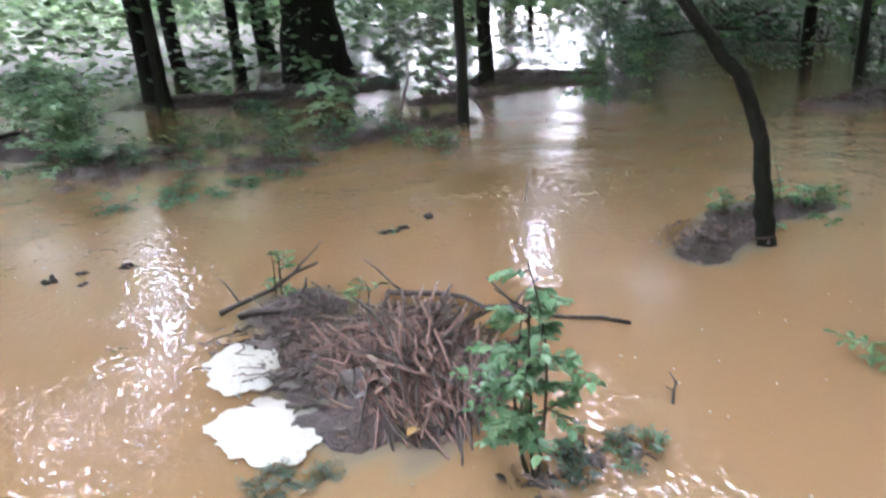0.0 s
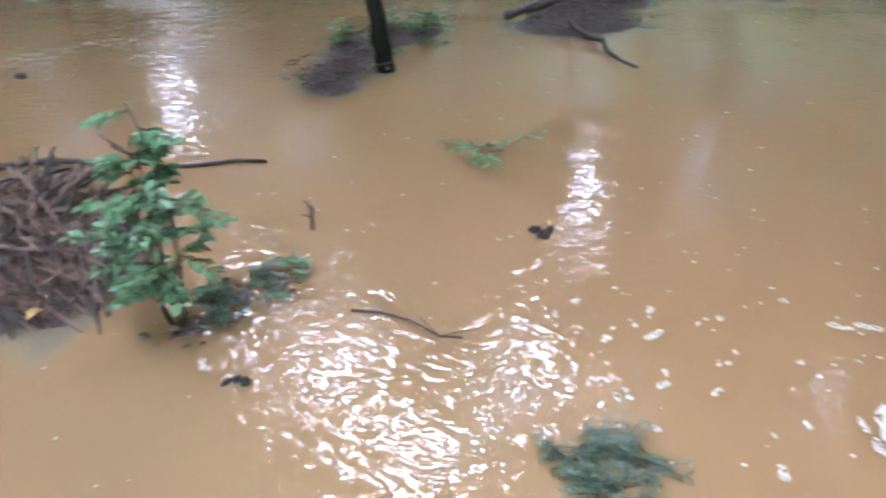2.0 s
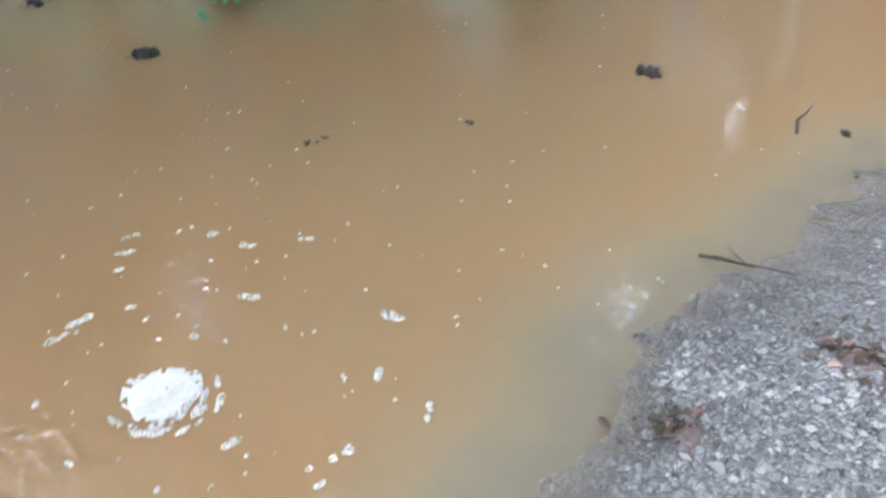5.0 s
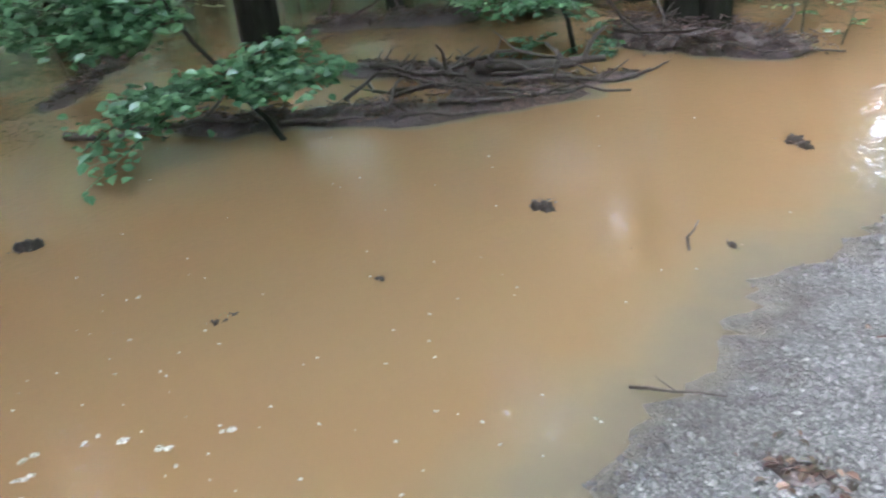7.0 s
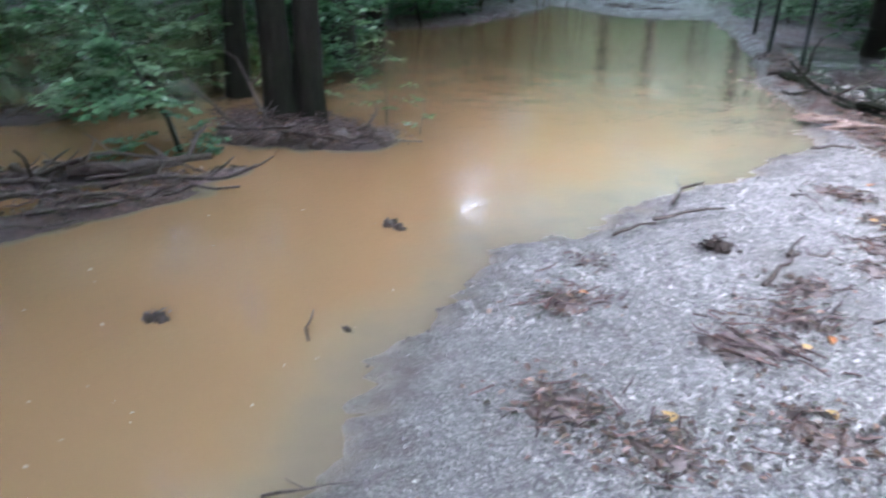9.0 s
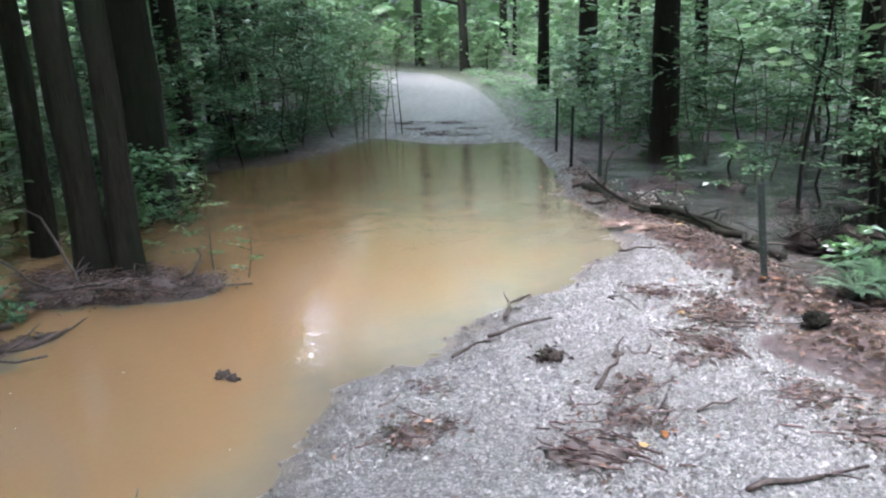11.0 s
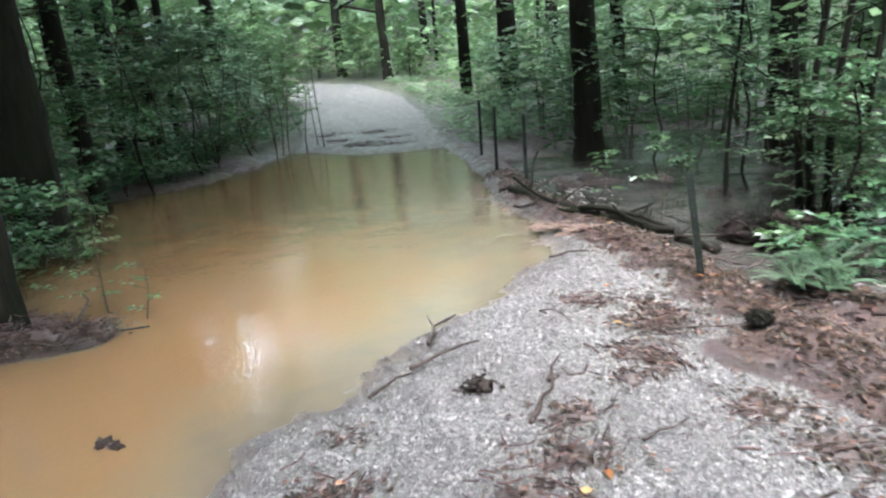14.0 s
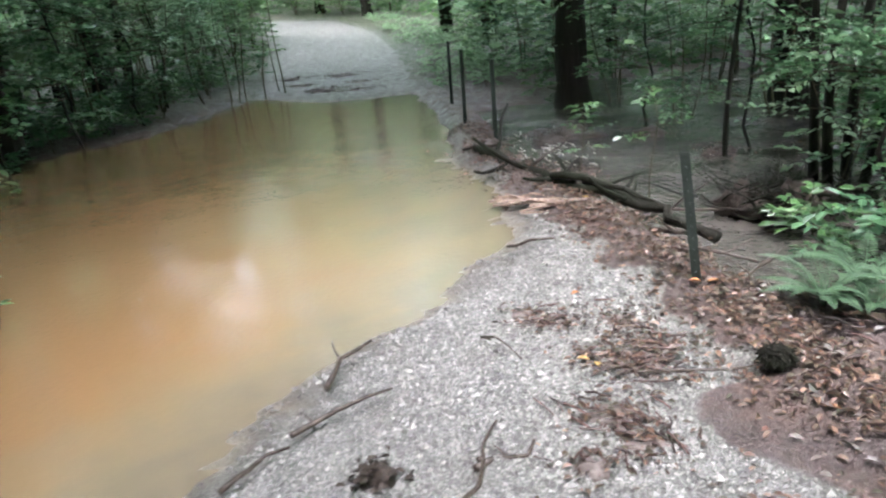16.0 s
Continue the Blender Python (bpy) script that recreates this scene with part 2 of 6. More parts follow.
# ---- the lie of the land ----
SHORE = [(3.5, -1.6), (1.6, -1.1), (0.55, -0.5), (0.05, -0.05), (-0.3, 0.2), (-0.55, 0.45), (-0.76, 0.8), (-0.92, 1.16), (-1.04, 1.6), (-1.18, 2.0), (-1.22, 2.6), (-1.3, 3.1), (-1.02, 3.6), (-0.8, 4.3), (-0.5, 5.0), (-0.25, 5.7), (-0.3, 6.5), (-0.62, 7.6)]
RIDGE = [(40.0, -60.0), (6.0, -4.0), (3.4, 0.0), (2.2, 2.2), (1.55, 3.3), (1.2, 4.1), (0.92, 4.9), (0.5, 5.9), (0.05, 6.9), (-0.6, 8.1), (-1.0, 9.7), (-1.5, 11.3), (-2.4, 13.6), (-4.2, 19.0), (-6.5, 25.0), (-10.0, 33.0), (-16.0, 42.0), (-26.0, 52.0)]
GRAVEL = SHORE + [(-0.75, 8.0)] + RIDGE[9:4:-1] + [(2.0, 2.2), (3.0, 0.0), (5.0, -2.4)]
SUNKEN = [(-0.62, 7.6), (-0.6, 8.1), (-1.0, 9.7), (-1.5, 11.3), (-2.4, 13.6), (-6.4, 16.0), (-5.0, 12.0), (-3.6, 9.0), (-2.4, 6.0), (-1.3, 3.1)]
FAR_TRAIL = [(-2.5, 13.7), (-3.9, 13.3), (-5.2, 14.4), (-6.5, 16.0), (-9.3, 22.5), (-12.7, 29.0), (-16.0, 32.5), (-26.0, 36.0), (-26.0, 39.0), (-15.0, 36.0), (-10.8, 32.5), (-6.6, 25.0), (-4.2, 19.0)]


def seg_dist(x, y, pts, closed=False):
    """The distance of many places from a line of points."""
    best = np.full(np.shape(x), 1e9)
    ring = list(zip(pts, pts[1:] + pts[:1] if closed else pts[1:]))
    for (ax, ay), (bx, by) in ring:
        ux, uy = bx - ax, by - ay
        k = np.clip(((x - ax) * ux + (y - ay) * uy) / (ux * ux + uy * uy), 0, 1)
        best = np.minimum(best, np.hypot(x - ax - k * ux, y - ay - k * uy))
    return best


def inside(x, y, pts):
    odd = np.zeros(np.shape(x), bool)
    for (ax, ay), (bx, by) in zip(pts, pts[1:] + pts[:1]):
        cross = (ay > y) != (by > y)
        at = ax + (y - ay) * (bx - ax) / ((by - ay) if by != ay else 1e-9)
        odd ^= cross & (x < at)
    return odd


def signed(x, y, pts):
    """Metres inside a closed outline, negative outside."""
    d = seg_dist(x, y, pts, True)
    return np.where(inside(x, y, pts), d, -d)


def right_of(x, y):
    """Metres to the stream's side of the ridge, negative on the pool's side."""
    return signed(x, y, RIDGE + [(200.0, 250.0), (200.0, -120.0)])


def ripple(x, y, s, seed=0.0):
    """Cheap smooth unevenness between -1 and 1."""
    return (np.sin(x * s + seed + 1.7 * np.sin(y * s * 0.7 + seed)) + np.sin(y * s * 1.13 + 2.1 * seed + 1.3 * np.sin(x * s * 0.83))) * 0.5


# banks and islands that stand out of the water: two ends, half width, height
BANKS = [
    ((0.3, -3.4), (0.3, -2.8), 0.24, 0.05), ((0.05, -2.85), (0.1, -2.5), 0.38, 0.08), 
    ((-1.68, -3.17), (-1.95, -3.3), 0.17, 0.05), ((-2.0, -3.35), (-2.4, -3.6), 0.2, 0.05), ((-2.5, -3.58), (-2.85, -3.5), 0.17, 0.03),
    ((-3.45, -2.95), (-3.75, -2.75), 0.3, 0.04), ((-3.9, -3.05), (-4.9, -3.3), 0.4, 0.06),
    ((1.75, -7.4), (0.75, -7.3), 0.2, 0.022), ((0.3, -6.85), (-0.3, -6.6), 0.16, 0.016), ((1.0, -8.2), (-0.6, -7.9), 0.45, -0.004),
    ((-0.6, -7.3), (-2.25, -7.85), 0.2, 0.05), ((-4.0, -11.2), (-5.2, -10.5), 0.5, 0.1), ((-5.8, -6.1), (-7.5, -6.2), 0.4, 0.06),
    ((2.5, -9.4), (4.5, -8.8), 0.8, 0.12), ((1.1, -12.4), (-0.8, -11.6), 0.6, 0.07), ((-1.6, -13.2), (-1.8, -12.6), 1.1, 0.12), ((-2.5, -9.6), (-3.4, -9.9), 0.5, 0.03),
    ((-4.45, 0.75), (-4.1, 1.25), 0.22, 0.03), ((-4.0, 1.45), (-3.55, 1.95), 0.24, 0.045), ((-3.5, 2.15), (-3.3, 2.75), 0.2, 0.05), ((-4.85, 2.1), (-3.75, 2.85), 0.22, 0.03), ((-3.4, 2.9), (-3.25, 3.3), 0.1, 0.025),
    ((-6.6, 2.4), (-5.75, 3.5), 0.22, 0.07), ((-3.85, 3.95), (-3.0, 4.3), 0.3, 0.06), ((-5.9, 0.0), (-7.5, 0.8), 0.2, 0.02),
    ((-7.2, 9.6), (-6.3, 11.2), 0.7, 0.05), ((-6.6, 12.5), (-6.9, 15.0), 0.8, 0.12), ((-9.0, 11.0), (-12.0, 16.0), 2.2, 0.15),
    ((1.35, 4.85), (1.7, 4.5), 0.3, 0.05), ((1.5, 6.9), (2.0, 7.0), 0.3, -0.16), ((0.2, 9.9), (-0.3, 10.2), 0.3, -0.15),
]


def land(x, y):
    """The height of the ground and how much of it is gravel and grass."""
    x, y = np.asarray(x, float), np.asarray(y, float)
    side = right_of(x, y)
    bed = np.where(side > 0, -0.62, -0.32) + 0.03 * ripple(x, y, 1.9, 2.0)
    g = signed(x, y, GRAVEL)
    slope = np.where(side > 0, 0.5, 0.27 - 0.15 * np.clip((y - 2.4) / 1.2, 0, 1))
    hg = np.where(g > 0, 0.113 * (1 - np.exp(-np.maximum(g, 0) / 0.42)), slope * g) - 0.018
    t = signed(x, y, SUNKEN)
    over = np.maximum(-side, 0)
    ht = np.where(side < 0, -0.012 - 0.011 * over - 0.013 * over**2 - 0.03 * np.maximum(6.0 - y, 0) - 0.12 * np.maximum(3.6 - y, 0) ** 2, -1)
    rim = seg_dist(x, y, RIDGE)
    hr = 0.075 - np.where(side > 0, 1.5, 0.55) * np.maximum(rim - np.where(side > 0, 0.12, 0.16), 0)
    hr = np.where(y < 16, hr, -1)
    f = signed(x, y, FAR_TRAIL)
    away = np.hypot(x, y)
    rise = np.clip(away - 14.5, 0, 60)
    hf = 0.05 + 0.045 * rise - 0.12 * np.maximum(-f, 0) * (f < 0)
    soft = 0.02
    h = soft * np.logaddexp(np.logaddexp(bed / soft, hg / soft), ht / soft)
    h = np.maximum.reduce([h, hr, np.where(y > 12, hf, -1)])
    for (ax, ay), (bx, by), w, top in BANKS:
        d = seg_dist(x, y, [(ax, ay), (bx, by)]) * (1 + 0.2 * ripple(x, y, 7.0, ax) + 0.16 * ripple(x, y, 17.0, ay))
        base = np.where(side > 0, -0.5, -0.3)
        h = np.maximum(h, base + (top - base) * np.exp(-((d / w) ** 4) * 0.35))
    # the flooded wood floor: hummocks, and the valley's sides beyond
    wood = np.clip((away - 8.5) / 5.0, 0, 1) * (g < -0.3) * (t < -0.3)
    hummock = 0.10 * ripple(x, y, 1.15, 0.4) + 0.05 * ripple(x, y, 3.1, 1.0)
    h = np.maximum(h, np.where(side > 0, -0.35, -0.13) + wood * hummock - 0.25 * (1 - wood))
    valley = -0.6 + 0.13 * np.clip(away - 12, 0, 5.5) + 0.05 * np.clip(away - 17.5, 0, 26) + 0.34 * np.clip(away - 44, 0, 60)
    # down the valley the flood lies open, kept low so that it mirrors the sky
    open_end = np.clip(1.5 - np.abs(np.degrees(np.arctan2(-y, x - 0.45)) - 113) / 11, 0, 1)
    valley = valley * (1 - open_end) - 0.25 * open_end
    h = np.maximum(h, np.where(f < 0, valley, -1))
    h = h + 0.012 * ripple(x, y, 5.3, 0.9) * (g < 0.2) + 0.008 * ripple(x, y, 11.0, 0.2) + 0.008 * ripple(x, y, 23.0, 1.4) * (np.abs(g) < 0.8) + 0.009 * ripple(x, y, 37.0, 0.6) * np.exp(-((g / 0.25) ** 2))
    gravel = np.clip(np.maximum(g + 0.9, np.maximum(t + 0.2, f + 0.15)) / 0.4, 0, 1)
    worn = 0.09 * ripple(x, y, 5.5, 0.5) + 0.05 * ripple(x, y, 13.0, 1.2)
    mud = seg_dist(x, y, [(2.9, 1.3), (1.85, 2.75), (1.3, 3.5), (1.0, 3.95)]) + worn
    wash = seg_dist(x, y, [(0.62, 5.55), (0.2, 6.2), (-0.15, 6.9)]) + 1.2 * worn
    gravel = gravel * np.clip((mud - 0.21) / 0.1, 0, 1) * np.clip((wash - 0.13) / 0.12, 0, 1) * np.clip((-0.13 - side + worn) / 0.1, 0, 1)
    grass = np.clip((away - 12) / 6, 0, 1) * (h > -0.02)
    return h, gravel, grass


def land_z(x, y):
    return float(land(np.array([x]), np.array([y]))[0][0])


def axis(lo, hi, step, far, grow=1.16):
    """Even steps in the middle, wider and wider ones out to far."""
    mid = list(np.arange(lo, hi + step / 2, step))
    s, up, down = step, [], []
    while hi + sum(up) < far:
        s *= grow
        up.append(s)
    s = step
    while lo - sum(down) > -far:
        s *= grow
        down.append(s)
    return np.array(list(lo - np.cumsum(down))[::-1] + mid + list(hi + np.cumsum(up)))


def sheet(name, xs, ys, z, keep, fields, material):
    """A grid of heights as one smooth mesh, with named values at its corners."""
    nx, ny = len(xs), len(ys)
    gx, gy = np.meshgrid(xs, ys)
    verts = np.stack([gx, gy, z], -1).reshape(-1, 3)
    i = (np.arange(ny - 1)[:, None] * nx + np.arange(nx - 1)[None]).ravel()
    quads = np.stack([i, i + 1, i + nx + 1, i + nx], -1)
    if keep is not None:
        quads = quads[keep.ravel()[quads].any(1)]
    me = bpy.data.meshes.new(name)
    me.from_pydata(verts.tolist(), [], quads.tolist())
    for key, values in fields.items():
        me.attributes.new(key, "FLOAT", "POINT").data.foreach_set("value", np.asarray(values, np.float32).ravel())
    me.shade_smooth()
    me.materials.append(material)
    return new(name, me)


gx = axis(-6.5, 3.2, 0.075, 260)
gy = axis(-8.5, 9.0, 0.075, 260)
# finer again along the trail beyond the flood
gx = np.concatenate([gx[gx < -20.2], np.arange(-20, -6.6, 0.2), gx[gx > -6.55]])
gy = np.concatenate([gy[gy < 9.03], np.arange(9.2, 37.9, 0.2), gy[gy > 38.2]])
GX, GY = np.meshgrid(gx, gy)
GZ, GG, GR = land(GX, GY)
ground = tagged(sheet("ground", gx, gy, GZ, None, {"gravel": GG, "grass": GR, "soaked": np.clip(1.15 - GZ / 0.04, 0, 1), "silt": np.clip((0.016 - GZ) / 0.018, 0, 1) * (right_of(GX, GY) < 0) * np.clip((signed(GX, GY, GRAVEL) + 0.8) / 0.3, 0, 1)}, MAT_GROUND), "wet grey gravel trail, brown mud and leaf litter", "ground", kind="structure")

# ---- the water: a brown pool over the trail, and a grey stream beyond the ridge ----
VORTEX = (-1.04, -0.26)
px = axis(-4.0, 1.6, 0.05, 60, 1.12)
py = axis(-4.0, 4.5, 0.05, 60, 1.12)
PX, PY = np.meshgrid(px, py)
LZ, _, _ = land(PX, PY)
VR = np.hypot(PX - VORTEX[0], PY - VORTEX[1])
PZ = -0.03 * np.exp(-((VR / 0.085) ** 2)) + 0.0007 * np.sin(VR * 44) * np.exp(-VR / 0.35)
side = right_of(PX, PY)
# the water is broken where it runs over drowned plants, and calmer in the open pool
CHOP = 0.58 + 0.6 * np.exp(-((PX + 0.3) ** 2 + (PY + 0.95) ** 2) / 0.4) + 0.7 * np.exp(-((PX - 0.9) ** 2 + (PY + 2.4) ** 2) / 0.7) + 0.5 * np.exp(-((PX + 0.2) ** 2 + (PY + 2.0) ** 2) / 0.4) - 0.1 * np.clip(PY / 2, 0, 1) + 0.45 * np.clip((-2.8 - PY) / 1.5, 0, 1)
pool = tagged(sheet("water_pool", px, py, PZ, (side < 0.02) & (LZ < 0.03), {"depth": np.clip(-LZ, 0, 1), "chop": CHOP}, MAT_POOL), "opaque orange-brown flood water, nearly still", "flood water", kind="structure")
sx = axis(-3.0, 8.0, 0.12, 90)
sy = axis(2.0, 16.0, 0.12, 90)
SX, SY = np.meshgrid(sx, sy)
SZ_, _, _ = land(SX, SY)
sz = -0.2 + 0.02 * ripple(SX, SY, 4.2, 0.3) + 0.014 * ripple(SX * 0.5, SY, 9.0, 1.0)
stream = tagged(sheet("water_stream", sx, sy, sz, (right_of(SX, SY) > 0.05) & (SZ_ < -0.12), {"depth": np.clip(-0.2 - SZ_, 0, 1), "chop": np.ones_like(SZ_)}, MAT_STREAM), "grey-brown flood stream running fast past the trail", "stream", kind="structure")


# ---- building helpers ----
class Shape:
    """Gathers corners and faces for one mesh."""

    def __init__(self):
        self.v, self.f = [], []

    def tube(self, pts, radii, sides=7, rough=0.0, rng=None, cap=True):
        """A round limb along points; rough: how uneven, as a part of its radius."""
        rng = rng or random
        pts = [Vector(p) for p in pts]
        start = len(self.v)
        side = None
        for i, p in enumerate(pts):
            d = (pts[min(i + 1, len(pts) - 1)] - pts[max(i - 1, 0)])
            d = d.normalized() if d.length > 1e-9 else Vector((0, 0, 1))
            if side is None:
                side = d.cross(Vector((0.31, 0.17, 0.93)) if abs(d.z) < 0.9 else Vector((1, 0.2, 0)))
            side = (side - d * side.dot(d)).normalized()
            other = d.cross(side)
            for k in range(sides):
                a = 2 * math.pi * k / sides
                r = radii[i] * (1 + rough * (rng.random() - 0.5) * 2)
                self.v.append(tuple(p + (side * math.cos(a) + other * math.sin(a)) * r))
        for i in range(len(pts) - 1):
            for k in range(sides):
                a, b = start + i * sides + k, start + i * sides + (k + 1) % sides
                self.f.append((a, b, b + sides, a + sides))
        if cap:
            self.f.append(tuple(start + k for k in range(sides))[::-1])
            self.f.append(tuple(start + (len(pts) - 1) * sides + k for k in range(sides)))
        return self

    def leaf(self, at, along, up, length, width, fold=0.18):
        """One leaf: two halves folded along the midrib, pointed at the tip."""
        at, along = Vector(at), Vector(along).normalized()
        across = along.cross(Vector(up))
        across = across.normalized() if across.length > 1e-6 else Vector((1, 0, 0))
        nrm = across.cross(along)
        s = len(self.v)
        for k, w, h in ((0, 0, 0), (0.3, 0.42, fold), (0.68, 0.40, fold), (1, 0, -fold * 0.6), (0.68, -0.40, fold), (0.3, -0.42, fold)):
            self.v.append(tuple(at + along * (k * length) + across * (w * width) + nrm * (h * width)))
        self.f += [(s, s + 1, s + 2, s + 3), (s, s + 3, s + 4, s + 5)]
        return self

    def flake(self, at, along, up, length, width):
        """A far leaf: one bent kite."""
        at, along = Vector(at), Vector(along).normalized()
        across = along.cross(Vector(up))
        across = across.normalized() if across.length > 1e-6 else Vector((1, 0, 0))
        s = len(self.v)
        self.v += [tuple(at), tuple(at + along * length * 0.5 + across * width * 0.5), tuple(at + along * length), tuple(at + along * length * 0.5 - across * width * 0.5)]
        self.f.append((s, s + 1, s + 2, s + 3))
        return self

    def lump(self, at, rx, ry, rz, rng, rings=4, sides=7, rough=0.25):
        """An uneven stone or clod."""
        s = len(self.v)
        at = Vector(at)
        self.v.append(tuple(at + Vector((0, 0, -rz))))
        for i in range(1, rings):
            lat = -math.pi / 2 + math.pi * i / rings
            for k in range(sides):
                a = 2 * math.pi * k / sides + 0.3 * i
                q = 1 + rough * (rng.random() - 0.5) * 2
                self.v.append(tuple(at + Vector((rx * math.cos(lat) * math.cos(a) * q, ry * math.cos(lat) * math.sin(a) * q, rz * math.sin(lat) * q))))
        self.v.append(tuple(at + Vector((0, 0, rz))))
        top = len(self.v) - 1
        for k in range(sides):
            n = (k + 1) % sides
            self.f.append((s, s + 1 + n, s + 1 + k))
            for i in range(rings - 2):
                a, b = s + 1 + i * sides + k, s + 1 + i * sides + n
                self.f.append((a, b, b + sides, a + sides))
            self.f.append((s + 1 + (rings - 2) * sides + k, s + 1 + (rings - 2) * sides + n, top))
        return self

    def mesh(self, name, material, smooth=True):
        me = bpy.data.meshes.new(name)
        me.from_pydata(self.v, [], self.f)
        if smooth:
            me.shade_smooth()
        me.materials.append(material)
        return me


def part(name, shape, material, parent, label="", smooth=True):
    """Links a shape as one mesh object under a thing or a part."""
    ob = new(name, shape.mesh(name, material, smooth))
    if parent is not None:
        ob.parent = parent
    return tagged(ob, label) if label else ob


def thing(name, at, label, category, group="", kind=""):
    """An Empty at the base of a thing, to hold its parts."""
    ob = new(name)
    ob.empty_display_size = 0.1
    ob.location = at
    return tagged(ob, label, category, group, kind)


def solid(name, at, shape, material, label, category, group="", kind="", smooth=True):
    """A thing that is one mesh."""
    ob = new(name, shape.mesh(name, material, smooth))
    ob.location = at
    return tagged(ob, label, category, group, kind)


def bend(a, b, n, sag, rng):
    """Points from a to b that wander by sag."""
    a, b = Vector(a), Vector(b)
    w1 = Vector((rng.uniform(-1, 1), rng.uniform(-1, 1), rng.uniform(-0.6, 0.6))) * sag
    w2 = Vector((rng.uniform(-1, 1), rng.uniform(-1, 1), rng.uniform(-0.6, 0.6))) * sag * 0.5
    return [a.lerp(b, i / n) + w1 * math.sin(math.pi * i / n) + w2 * math.sin(2 * math.pi * i / n) for i in range(n + 1)]


def aim(rng, up=0.35):
    a = rng.uniform(0, 2 * math.pi)
    return Vector((math.cos(a), math.sin(a), up + rng.uniform(-0.35, 0.35)))


# ---- trees ----
# directions from the middle of the place where leaves are left out, so that the water mirrors sky glints: bearing,
# height, half widths
SKY_GAPS = [(211, 29, 0.7, 5.5), (202.2, 25, 0.4, 0.8), (215, 42, 1.9, 3.6), (234, 42, 2, 3.4), (241, 37, 1.4, 3), (226, 48, 3.4, 2.2), (207, 44, 1.6, 1.4), (234, 34, 0.7, 2), (240, 16.4, 0.4, 0.8), (244, 20, 0.6, 0.8), (261, 17.4, 0.5, 0.7), (274.5, 21.4, 0.6, 1.1), (278, 27, 0.8, 2), (284, 29, 1, 2), (247, 6.0, 12, 1.9), (157.8, 32.0, 0.55, 1.1), (138.8, 27.4, 0.6, 1.0), (148.6, 39, 0.8, 1), (124, 17.2, 0.25, 0.45), (145, 42.4, 1, 1.4), (188.4, 38.4, 1.4, 1.2), (119.4, 19.4, 0.55, 1.0), (129.0, 25.1, 0.3, 0.6)]


def sky_gap(x, y, z, margin=0.4):
    """True where leaves are left out to open the sky."""
    if z < 1.3:
        return False
    bearing = math.degrees(math.atan2(y, x - 0.45)) % 360
    rise = math.degrees(math.atan2(z + 1.35, math.hypot(x - 0.45, y)))
    if z < 2.2 and not 232 < bearing < 282:
        return False
    for a, e, wa, we in SKY_GAPS:
        if ((bearing - a) / (wa / math.cos(math.radians(rise)) + margin)) ** 2 + ((rise - e) / (we + margin)) ** 2 < 1:
            # low down the valley a pattern of sines breaks the gap into patches
            return wa < 10 or math.sin(bearing * 1.7) + math.sin(rise * 2.3 + bearing * 0.9) + math.sin(bearing * 4.1) > 0.75
    return False


